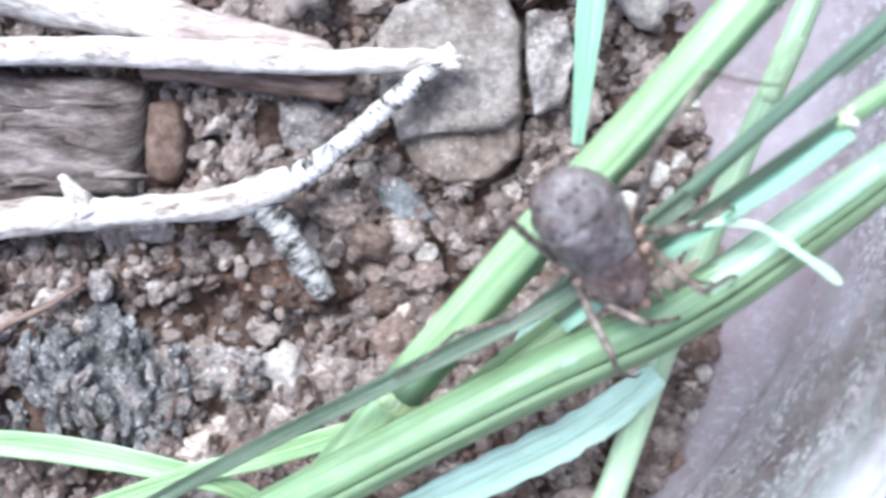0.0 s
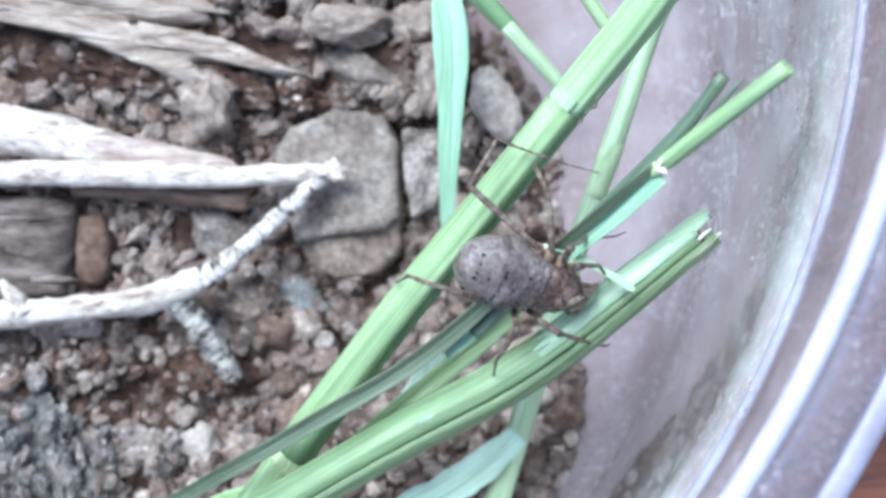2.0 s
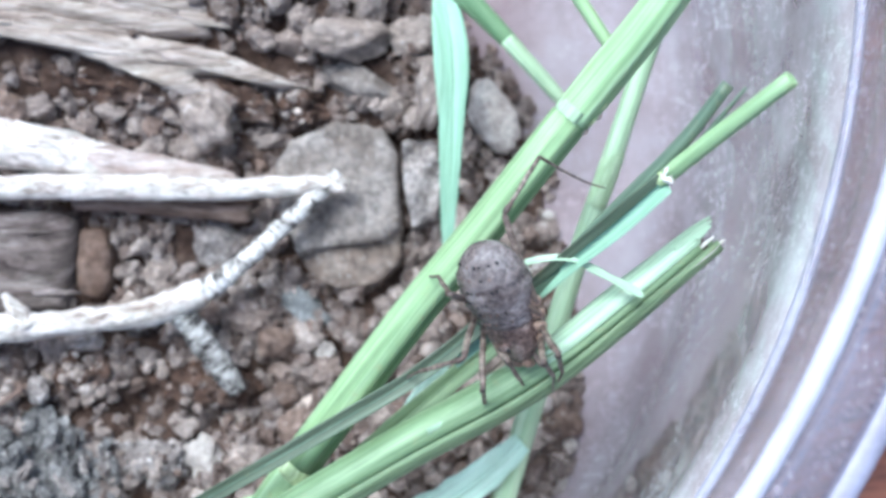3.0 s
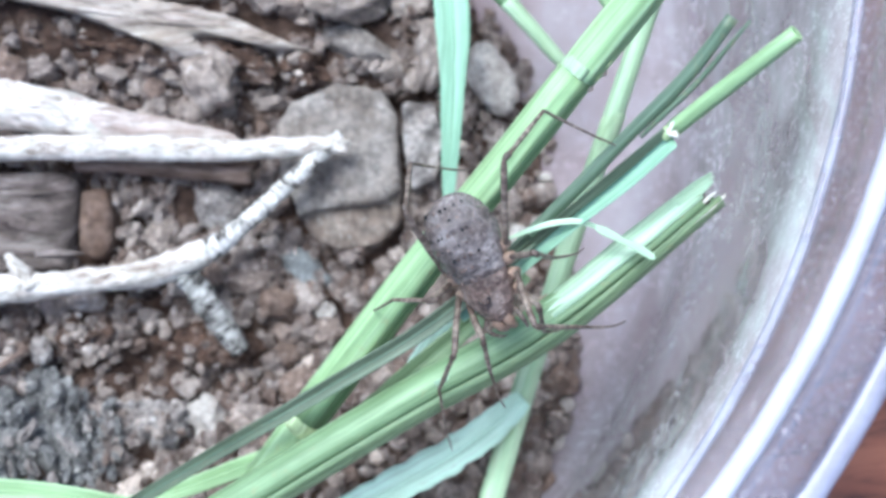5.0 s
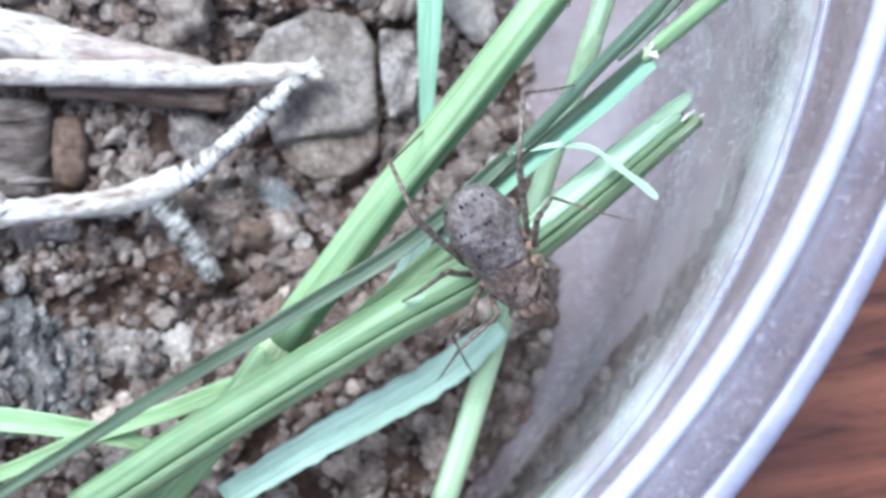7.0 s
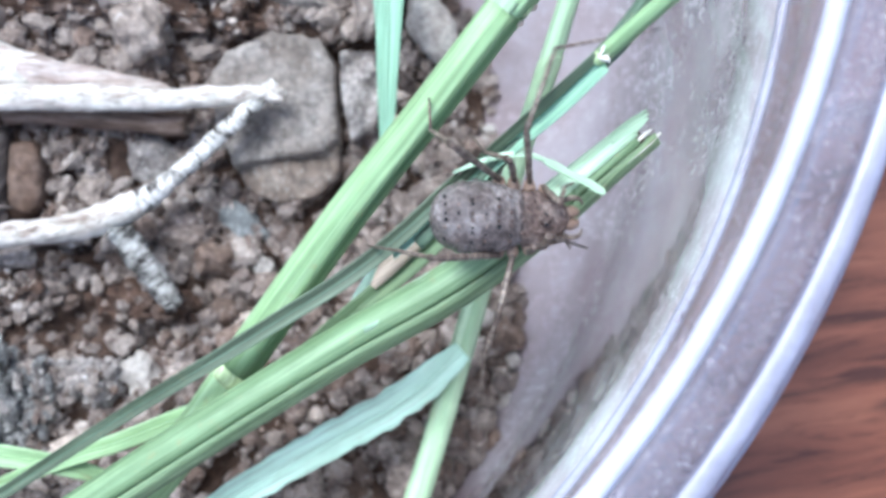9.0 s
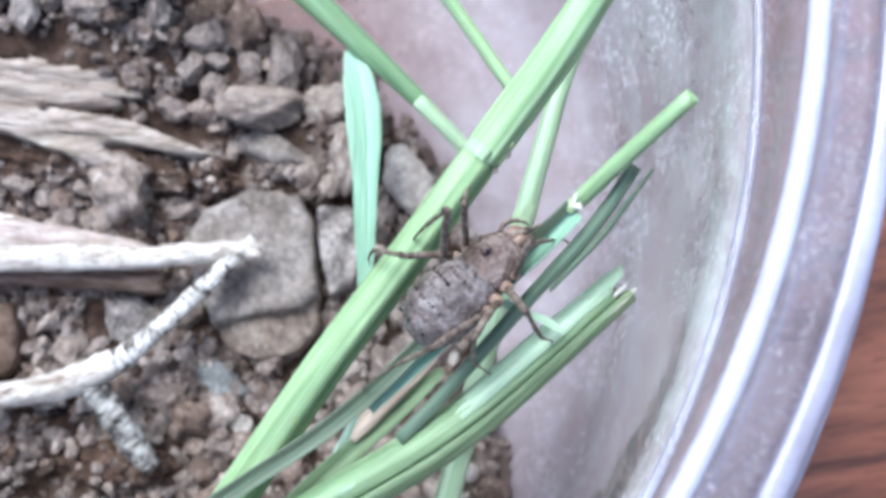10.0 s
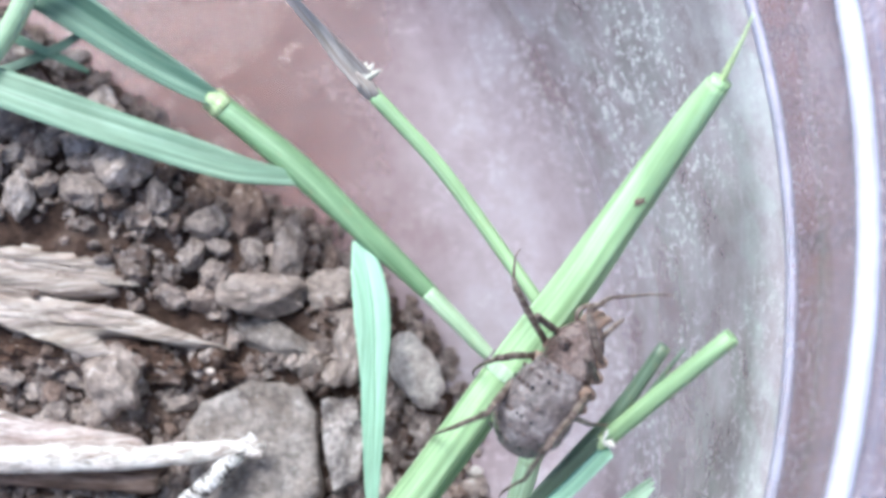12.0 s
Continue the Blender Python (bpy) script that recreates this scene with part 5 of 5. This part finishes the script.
LEG_SIZES = {"1": (2.5, 2.6, 3.2), "2": (3.4, 4.4, 5.6), "3": (2.9, 3.2, 4.6), "4": (4.6, 3.4, 5.4)}
COXAE = {"1": (2.7, 1.05), "2": (1.9, 1.3), "3": (1.0, 1.45), "4": (0.2, 1.45)}
SQUAT = 0.88  # a compact, short-bodied animal
COXAE = {leg: (x * SQUAT, y) for leg, (x, y) in COXAE.items()}
SEGMENTS = {}


def harvestman():
    t = thing("harvestman", "grey-brown mottled harvestman with banded brown legs climbing the grass", "harvestman")
    part("abdomen", loft([(-3.75, 0.05, 0.05, 0.05), (-3.64, 0.62, 0.62, 0.4), (-3.2, 1.22, 1.2, 0.8), (-2.3, 1.72, 1.75, 1.1), (-1.2, 1.86, 1.9, 1.25), (0.1, 1.68, 1.6, 1.2), (1.2, 1.38, 1.15, 1.0), (1.7, 1.1, 0.8, 0.8)], ridge=0.08, bumps=0.07), M_ABDOMEN, t, "mottled grey-brown ridged abdomen")
    part("carapace", loft([(0.9, 1.15, 0.9, 0.8), (1.5, 1.36, 1.05, 0.9), (2.4, 1.38, 1.02, 0.85), (3.2, 1.16, 0.88, 0.7), (3.8, 0.8, 0.65, 0.5), (4.15, 0.4, 0.38, 0.3), (4.22, 0.05, 0.05, 0.05)], ridge=0.03, bumps=0.09, seed=4), M_CARAPACE, t, "reddish-brown carapace")
    mound = part("eye_mound", rock((0.34, 0.3, 0.3), 61, detail=2, rough=0.1, cuts=0, at=(2.5, 0, 1.15)), M_CARAPACE, t)
    for y in (-0.24, 0.24):
        part("eye", rock((0.13, 0.1, 0.13), 62, detail=2, rough=0.0, cuts=0, at=(2.52, y, 1.25)), M_EYE, mound, "shiny black eye")
    for side in (-1, 1):
        part("jaw", tube([(3.7, 0.28 * side, 0.2, 0.3), (4.3, 0.3 * side, 0.15, 0.3), (4.7, 0.26 * side, -0.3, 0.2), (4.75, 0.2 * side, -0.8, 0.06)], sides=8), M_LEG_PALE, t, "pale brown jaw")
        part("palp", tube([(3.4, 0.65 * side, -0.1, 0.15), (4.1, 0.95 * side, 0.2, 0.14), (4.7, 0.95 * side, -0.1, 0.12), (5.1, 0.75 * side, -0.6, 0.08), (5.2, 0.6 * side, -0.9, 0.04)], sides=8), M_LEG, t, "brown feeler")
    rnd = random.Random(8)
    for row in range(7):
        for k in range(9):
            x = -3.1 + row * 0.72
            y = (k - 4) * 0.34 + rnd.uniform(-0.07, 0.07)
            z = 1.83 * math.sqrt(max(0.02, 1 - (y / 1.9) ** 2 - ((x + 0.9) / 3.5) ** 2))
            if abs(y) < 1.3 and z > 0.4 and rnd.random() < 0.8:
                r = rnd.uniform(0.08, 0.16)
                pick = rnd.random()
                part("wart", rock((r, r * 0.85, 0.07), row * 9 + k, detail=1, rough=0, cuts=0, at=(x, y, z)), M_EYE if pick < 0.45 else M_CARAPACE, t)
    squat = Matrix.Diagonal((SQUAT, 1, 1, 1))
    for ob in t.children_recursive:
        ob.data.transform(squat)
    for leg, (cx, cy) in COXAE.items():
        sizes = LEG_SIZES[leg]
        fem, tib, tar = sizes
        shapes = (
            tube([(0, 0, 0, 0.16), (fem * 0.15, 0, 0, 0.16), (fem * 0.6, 0, 0.05, 0.18), (fem * 0.92, 0, 0, 0.17), (fem, 0, 0, 0.13)], sides=10, rough=0.1, grain=0.4),
            tube([(0, 0, 0, 0.13), (0.35, 0, 0.05, 0.18), (0.75, 0, 0, 0.12), (tib * 0.6, 0, 0.03, 0.13), (tib, 0, 0, 0.1)], sides=10, rough=0.1, grain=0.4),
            tube([(0, 0, 0, 0.09), (tar * 0.3, 0, 0.12, 0.07), (tar * 0.65, 0, 0.18, 0.055), (tar * 0.9, 0, 0.06, 0.04), (tar, 0, 0, 0.025)], sides=8))
        for side, sign in (("L", 1), ("R", -1)):
            part("hip", tube([(cx - 0.1, cy * sign * 0.5, -0.4, 0.34), (cx, (cy + 0.1) * sign, -0.22, 0.36), (cx, (cy + 0.5) * sign, -0.04, 0.22)], sides=10, rough=0.2, grain=0.5), M_LEG_PALE, t, "pale leg base")
        for name, bm, mat in zip(("thigh", "shin", "foot"), shapes, (M_LEG, M_LEG, M_LEG)):
            first = part(name, bm, mat, t)
            SEGMENTS["L" + leg, name] = first
            other = first.copy()
            scene.collection.objects.link(other)
            SEGMENTS["R" + leg, name] = other
    return t


beast = harvestman()

# the body's way: seconds, place (mm), then roll and pitch while it climbs and the turn it heads, in degrees
BODY = [
    (0, 0.16, 0.01, 24.5, 12, 22, -53.7),
    (0.5, 2.85, -0.31, 24.5, 14, 20, -45.8),
    (1, 4.09, 0.90, 24.5, 30, 24, -21.5),
    (1.5, 4.14, 1.67, 24.5, 32, 26, -22.8),
    (2, 4.13, 1.67, 24.5, 32, 26, -18.4),
    (2.5, 4.34, 1.42, 24.5, 32, 26, -23.3),
    (3, 2.98, 0.96, 24.5, 38, 28, -70.1),
    (5, 1.09, 0.84, 24.5, 24, 4, -64.0),
    (5.5, 1.94, -0.00, 24.5, 26, 2, -64.3),
    (6, 1.61, -1.83, 24.5, 34, 0, -65.9),
    (6.5, 1.58, -3.15, 24.2, 30, 2, -70.6),
    (7, 3.38, -2.85, 24.2, 22, 10, -59.7),
    (9, 5.84, -0.36, 24.2, 6, 8, -0.3),
    (9.5, 5.12, 1.69, 24.5, -15, 0, 36.3),
    (10, 5.24, 3.13, 25.0, -30, -8, 41.8),
    (10.5, 6.94, 6.62, 26.0, -40, -14, 46.3),
    (11, 7.41, 7.95, 26.5, -42, -14, 52.0),
    (11.5, 7.98, 8.74, 26.8, -40, -14, 50.2),
    (12, 8.19, 9.09, 27.0, -38, -14, 54.7),
]


def reach(hip, points, sizes):
    """Bends a leg of fixed lengths from its hip: the knee stands high, ankle and toe lie below it; points give x and y."""
    p = [hip]
    for (x, y), size, way in zip(points, sizes, (1, -1, -1)):
        flat = Vector((x - p[-1].x, y - p[-1].y, 0))
        if flat.length > size * 0.98:
            flat *= size * 0.98 / flat.length
        p.append(p[-1] + flat + Vector((0, 0, way * math.sqrt(size ** 2 - flat.length_squared))))
    return p


def move_leg(name, rows):
    """Keys the three parts of one leg. Rows, in the animal's own space: seconds, then x and y of knee, ankle and toe (mm)."""
    sizes = LEG_SIZES[name[1]]
    sign = 1 if name[0] == "L" else -1
    cx, cy = COXAE[name[1]]
    hip = Vector((cx, (cy + 0.4) * sign, 0.0))
    keyed = {"thigh": [], "shin": [], "foot": []}
    table = np.array(rows)
    for step in range(61):
        t = step * 0.2
        v = [float(np.interp(t, table[:, 0], table[:, k])) for k in range(1, 7)]
        roll, pitch = (float(np.interp(t, [q[0] for q in BODY], [q[k] for q in BODY])) for k in (4, 5))
        lean = pose(0, 0, 0, roll, pitch, 0).to_3x3()
        p = [lean.inverted() @ q for q in reach(lean @ hip, [v[:2], v[2:4], v[4:]], sizes)]
        for i, part_name in enumerate(keyed):
            way = (p[i + 1] - p[i]).normalized()
            side = Vector((0, 0, 1)).cross(way).normalized()
            m = Matrix((way, side, way.cross(side))).transposed().to_4x4()
            m.translation = p[i] * MM
            keyed[part_name].append((t, m))
    for part_name, keys in keyed.items():
        walk(SEGMENTS[name, part_name], keys)


def motions():
    walk(beast, [(t, pose(x * MM, y * MM, z * MM, roll, pitch, turn)) for t, x, y, z, roll, pitch, turn in BODY])
    # the cut stems give way a little under the climbing animal
    walk(MOVING["thin_shoot"], [(0.0, pose(-0.00128, -0.00179, 0)), (0.5, pose(0.00007, -0.0015, 0)), (1.0, pose(0.00005, -0.00069, 0)), (1.5, pose(0, 0, 0)), (5.5, pose(0, 0, 0)), (6.5, pose(-0.00005, -0.00033, 0)),
                                (7.0, pose(0.0001, -0.00033, 0)), (9.5, pose(0.00008, 0.00045, 0)), (10.0, pose(0, 0.00016, 0)), (10.5, pose(0.0003, -0.0005, 0)), (11.0, pose(0, 0, 0)), (12.0, pose(0, 0, 0))])
    walk(MOVING["thick_shoot"], [(0.0, pose(0, 0, 0)), (9.5, pose(0, 0, 0)), (10.0, pose(-0.0002, -0.0005, 0, 0, 0, -0.6)), (10.5, pose(0, 0, 0)), (12.0, pose(0, 0, 0))])
    walk(MOVING["husk"], [(0.0, pose(0.0013, -0.0018, -0.001)), (7.2, pose(0.0013, -0.0018, -0.001)), (8.6, pose(0.0002, 0.0005, 0)), (12.0, pose(0.0002, 0.0005, 0))])
    walk(MOVING["leaf_tip"], [(0.0, pose(-0.0014, -0.00198, 0, 0, 0, 4.3)), (0.3, pose(-0.0007, 0.0004, 0, 0, 0, -10)), (0.6, pose(0.0001, 0.0005, 0, 0, 0, -9.3)), (1.0, pose(-0.0005, 0.0004, 0, 0, 0, -2.8)), (1.5, pose(-0.0018, 0.0001, 0, 0, 0, 4.2)),
                              (3.0, pose(-0.0016, -0.0004, 0, 0, 0, 9.5)), (4.8, pose(-0.0012, -0.001, 0, 0, 0, 9.9)), (5.5, pose(-0.0012, -0.0007, 0, 0, 0, 11)), (6.0, pose(-0.0006, -0.0004, 0, 0, 0, 7.5)), (6.5, pose(-0.0005, 0, 0, 0, 0, 2.5)), (7.0, pose(0, 0, 0)),
                              (8.8, pose(0.0007, -0.0008, 0, 0, 0, 9.2)), (9.2, pose(-0.0014, -0.0004, 0, 0, 0, 9.4)), (9.5, pose(-0.0014, -0.0007, 0, 0, 0, 11.7)), (12.0, pose(-0.0014, -0.0007, 0, 0, 0, 11.7))])
    walk(MOVING["dark_shoot"], [(0.0, pose(0, 0.0004, 0)), (1.0, pose(0, 0, 0)), (1.5, pose(0, -0.0007, 0)), (2.0, pose(0, -0.0008, 0)), (2.5, pose(0, -0.0012, 0)), (3.0, pose(0, -0.0007, 0)), (5.0, pose(0, 0.0004, 0)), (5.5, pose(0, 0, 0)),
                                (7.0, pose(0, 0, 0)), (9.0, pose(0, -0.001, 0)), (9.5, pose(0, -0.0019, 0)), (10.0, pose(0, -0.0033, 0)), (10.5, pose(0, -0.0006, 0)), (11.0, pose(0, -0.0006, 0)), (12.0, pose(0, -0.0009, 0))])
    move_leg("L1", [(0, 3.2, 1.4, 3.8, 2.4, 4.7, 3.3), (0.5, 0.8, 2.2, 1.6, 3.5, 3.3, 4.8), (1, 2.9, 0.7, 3.5, 1.3, 4.4, 0.9), (1.5, 2.7, 1.2, 3.5, 1.7, 4.6, 1.4),
                  (2, 2.5, 1.4, 3.6, 1.8, 4.7, 1.3), (2.5, 2.7, 1.6, 3.9, 1.8, 5.3, 1.7), (3, 3.4, 0.8, 4.5, 1.1, 5.6, 1), (5, 3.6, 1.7, 5, 1.5, 5.4, 2.8),
                  (5.5, 4.4, 0.4, 4.7, 0, 5.7, 0.2), (6, 4.1, -0.1, 5.4, -0.8, 7.2, -0.9), (6.5, 4.5, 0.3, 5.2, 0.3, 6.1, 0.4), (7, 2.9, 0.2, 3.4, 0.4, 4.4, 0),
                  (9, 2.9, 0.6, 3.4, 1.5, 4.2, 2), (10, 4, -0.1, 5.4, -0.4, 7, -0.9), (10.5, 2.6, 2.2, 3.9, 3.5, 6.3, 4.3), (11, 1.8, 1.2, 2.8, 1.1, 3.6, 0.5),
                  (11.5, 3.3, 1.3, 5.6, 2.3, 8, 2.7), (12, 2.2, 2.4, 2.6, 0.8, 3.6, 0.1)])
    move_leg("L2", [(0, 3.9, 2.3, 4.7, 3.8, 5.9, 5.5), (0.5, -0, 2.3, 1.1, 3.3, 2.3, 6.4), (1, 3, 1.3, 4.1, 2.1, 5.6, 2.6), (1.5, 1.4, 1.2, 2.8, 2.2, 6.2, 3.9),
                  (2, 1.8, 2, 2.6, 2.9, 4.8, 4.1), (2.5, 0.6, 2.4, 2.4, 2.3, 5.2, 1.8), (3, 3.2, 1.5, 4.5, 1.6, 5.7, 1.2), (5, 4.4, 1.1, 5.8, 3.5, 7, 6.1),
                  (5.5, 4.4, 0.8, 5.8, 0.6, 7.2, 0.2), (6, 3.5, 1.4, 5.4, 1.2, 7.4, 0.9), (6.5, 3.1, 1.5, 4.5, 1.8, 5.5, 2.3), (7, 2, 1.5, 3.7, 1.5, 5, 1.1),
                  (9, 1.3, 4, 3, 8.6, 9.9, 9.6), (9.5, 2.2, 1.7, 2.7, 3.9, 3.2, 5.5), (10, 2.7, 2.8, 4, 3.6, 6.6, 3.7), (10.5, 0.4, 2.3, 0.3, 3.6, -0, 4.2),
                  (11, 0.4, 1.1, 0.3, 2.5, 0.2, 3.6), (11.5, 2.3, 4.1, 4.4, 5.5, 8.3, 3.4), (12, 2.7, 3.7, 4, 4.2, 6.6, 4.8)])
    move_leg("L3", [(0, 1.6, 3.3, 2, 5.1, 3.2, 6.5), (0.5, 1.9, 3.8, 3.6, 5, 5.3, 5.4), (1, -0.5, 3.9, -0.7, 5.7, -1.7, 3.2), (1.5, -0.1, 3.7, -0.8, 4.7, -1.6, 3.5),
                  (2, -0.1, 4.7, -1, 5.6, -2, 3.8), (2.5, 0.2, 3.5, -1.1, 5, -2, 3.3), (3, -0.9, 0, -2.4, 1.3, -3.2, 2.4), (5, 1.2, 2.6, 1.9, 3.5, 2.3, 5.6),
                  (5.5, 0.4, 0.2, -0.9, 2.1, -0.1, 4.6), (6, -0.9, 3.4, -1.4, 5.2, -0.6, 8.3), (6.5, -0.7, 1.2, -2.4, 2.4, -2.2, 5.9), (7, -0.2, 2.3, -0.6, 3.7, 3.5, 7.7),
                  (9, 0.5, 2.6, -0.5, 3.2, -1.3, 4.6), (9.5, 2.6, 2.8, 2.4, 4.2, 1.7, 4.1), (10, -0.9, 3, -1.6, 4.6, -1.9, 4.7), (10.5, -1.4, 2.2, -2.4, 3.4, -3.7, 4.1),
                  (11, -1.8, 2, -3.2, 3.2, -5.5, 3.2), (11.5, -0.1, 2, -0.6, 2.4, -0.6, 3.5), (12, -0.2, 2.7, -0.4, 3.2, -0.5, 3.2)])
    move_leg("L4", [(0, -1.8, 3.7, -3.2, 7.2, -0.8, 9.6), (0.5, -2.6, 3.3, -3.9, 4.3, -2.7, 6), (1, -3.9, 4, -2.9, 6.1, 1.9, 6.7), (1.5, -4.3, 3.4, -3.2, 5.6, 2.6, 6.2),
                  (2, -4.3, 3.6, -3.1, 6, 3.3, 6.2), (2.5, -4.6, 3, -3.6, 5.4, 1.9, 6.3), (3, -4.5, 1.4, -6, 4.1, -3.5, 7), (5, -3.4, 3.2, -4.8, 6.1, -1.5, 9.3),
                  (5.5, -3.7, 2.9, -5, 5.6, -2.6, 9.1), (6, -3.2, 3.6, -5.2, 5.7, -4, 8.6), (6.5, -3.4, 3.8, -5.9, 6, -5.6, 8.8), (7, -2.9, 2.8, -5.9, 4.9, -4.9, 8),
                  (9, -2.2, 3.2, -3.2, 4.2, -3.4, 7.4), (9.5, -1.7, 4.5, 0.2, 5.7, 2, 3.9), (10, 1.8, 3, 0.8, 3.5, -0.3, 3.6), (10.5, -2.8, 1.2, -3.7, 1.5, -5, 1.8),
                  (11, -3.2, 0.7, -4.6, 2.1, -5.5, 3.2), (11.5, -3.8, 2.6, -5.6, 3.1, -7, 3.1), (12, -2.7, 1.9, -3.8, 2.8, -4.5, 3.4)])
    move_leg("R1", [(0, 4.2, -0.2, 5.1, 1, 6, 2.4), (0.5, 2.7, -1.3, 3.7, -1, 5, 0.1), (1, 3.1, -1.1, 4.2, -1.4, 6.5, -0.8), (1.5, 3.2, -0.2, 4.2, -0.2, 5, 0.4),
                  (2, 3.3, -0, 4, 0.6, 4.3, 1.2), (2.5, 2.8, -0.1, 3.6, -0.1, 4.1, 0.3), (3, 2.9, -0.8, 4.3, -0.5, 5, 0), (5, 3.9, -1.4, 5.8, -1.8, 8, -1.9),
                  (5.5, 4.5, -1.4, 5.9, -2.1, 7.5, -1.8), (6, 4, -0.9, 5.9, -1.8, 8, -2.1), (6.5, 4.3, -1.8, 6, -2.8, 8.8, -3.6), (7, 3, -1.6, 3.8, -5.1, 4.6, -5.9),
                  (9, 2.4, -1, 3.4, -1.1, 4, -1.5), (10, 3.4, -0.7, 4.6, -1.2, 5.8, -2), (10.5, 3.5, 0.4, 4.3, 0.1, 5.6, -0.5), (11, 2.4, -0.4, 2.2, -1.2, 2.3, -2),
                  (11.5, 2.3, -0.7, 3.1, -1.4, 3, -2.5), (12, 3.4, 0.6, 5, 0, 8, -3.9)])
    move_leg("R2", [(0, 4.4, -2, 5.9, -2.4, 7.5, -1.6), (0.5, 1.4, -3.7, 2.7, -4.7, 4.7, -6.2), (1, 1.5, -2.2, 2.2, -3.7, 3.3, -3.7), (1.5, 1.9, -1.6, 2.8, -2.3, 3.8, -2.9),
                  (2, 2.6, -1.9, 4.5, -2, 6.2, -1.8), (2.5, 1.9, -1.7, 2.2, -2.8, 3.2, -4.1), (3, 3.8, -2.4, 5.2, -2.7, 8, -3.1), (5, 4, -3, 5.6, -4.6, 9.3, -5.6),
                  (5.5, 4.3, -4.7, 8.1, -6.5, 11.7, -4.7), (6, 3.1, -4.7, 7.3, -6.2, 10.6, -3.4), (6.5, 3.8, -4.5, 8, -5.4, 9.8, -2.9), (7, 2.3, -2.8, 3, -4.1, 6, -4.2),
                  (9, 1.6, -1.5, 3.4, -1.1, 5.4, -1.5), (10, 1, -2.8, 1.2, -4.3, 2.3, -5.6), (10.5, 2.3, -1, 3.7, -3.9, 6.7, -6.1), (11, 1.5, -1.5, 3.3, -2.1, 4.6, -4.2),
                  (11.5, 1.4, -1.3, 1.8, -2.3, 2.5, -4), (12, 1.3, -0.3, 1.2, -1.3, 1.3, -1.9)])
    move_leg("R3", [(0, 0.9, -4.6, 0.4, -7.1, 0.9, -10.9), (0.5, -0.3, -3.4, -1, -4.8, -1.1, -6.9), (1, 0.6, -2.1, 1.2, -3.1, 1.9, -4.2), (1.5, 0.6, -3, 0.8, -5.5, 2.5, -8.9),
                  (2, 0.8, -2.4, 0.4, -4.3, 0.6, -5.9), (2.5, 0.3, -2.1, -0.5, -3.7, -1.3, -5.7), (3, 2.1, -2.8, 2.1, -5.2, 2.4, -6.9), (5, 1.2, -2.7, 0.3, -4.6, 0.4, -6.1),
                  (5.5, 1.9, -2.6, 1.2, -4, 1.1, -5.8), (6, 1.8, -1.8, 1.3, -3.3, 1.3, -5.6), (6.5, 1.5, -2.2, 0.8, -4, 0.1, -6.3), (7, -0.1, -2.7, 0.2, -4.5, 0.2, -5.9),
                  (9, 0.1, -4.7, -0.5, -7, -0.7, -10.1), (9.5, -1.5, -1.9, -2.3, -3.6, -2.7, -4.7), (10, -1.4, -2.1, -2, -2.9, -1.4, -4.3), (10.5, -0.4, -1.7, -1.5, -2.5, -2.5, -3.3),
                  (11, -0.6, -2.4, -0.3, -3.3, 0.5, -4.5), (11.5, -1.3, -1.8, -2.3, -2, -2.1, -2.9), (12, -1, -1.1, -0.4, -2.2, 0.9, -4.3)])
    move_leg("R4", [(0, -2.7, -2.3, -3.9, -2.2, -3.9, -0.6), (0.5, -3.8, -1.5, -4.2, -1.7, -3.9, -2.7), (1, -3, -1.5, -5.5, -1.9, -6.4, -2.4), (1.5, -3, -2.2, -5.5, -2.9, -5.9, -3.9),
                  (2, -2.3, -1.6, -5, -1.7, -6, -2.3), (2.5, -2.9, -2.2, -5.3, -2.7, -5.7, -3.5), (3, -1.1, -2.3, -2.1, -2.6, -2.6, -3.2), (5, -3.3, -2.1, -5.5, -0.8, -4.1, 2.1),
                  (5.5, -3.3, -1.9, -5.5, -0.4, -5.2, 2.1), (6, -3.5, -1.2, -6.5, 0.6, -7, 3.1), (6.5, -3.5, -1.5, -6.7, -0.5, -8.1, 2.1), (7, -3.1, -2.7, -6.1, -2.4, -7.1, 0.5),
                  (9, -3, -2, -4.9, -1.6, -6.7, -1.2), (9.5, -3.5, -1.4, -5, -0.2, -6.7, 0.1), (10, -3.1, -1.2, -4.8, -0.5, -6.8, -0), (10.5, -1.8, -1.7, -3.8, -1.5, -5.2, -1.5),
                  (11, -1.7, -2.2, -3.5, -1.8, -4.8, -1.7), (11.5, -2.6, -1.8, -4.7, -1, -6.2, -1.4), (12, -2.8, -0.8, -4.1, -1, -5, -0.9)])


motions()
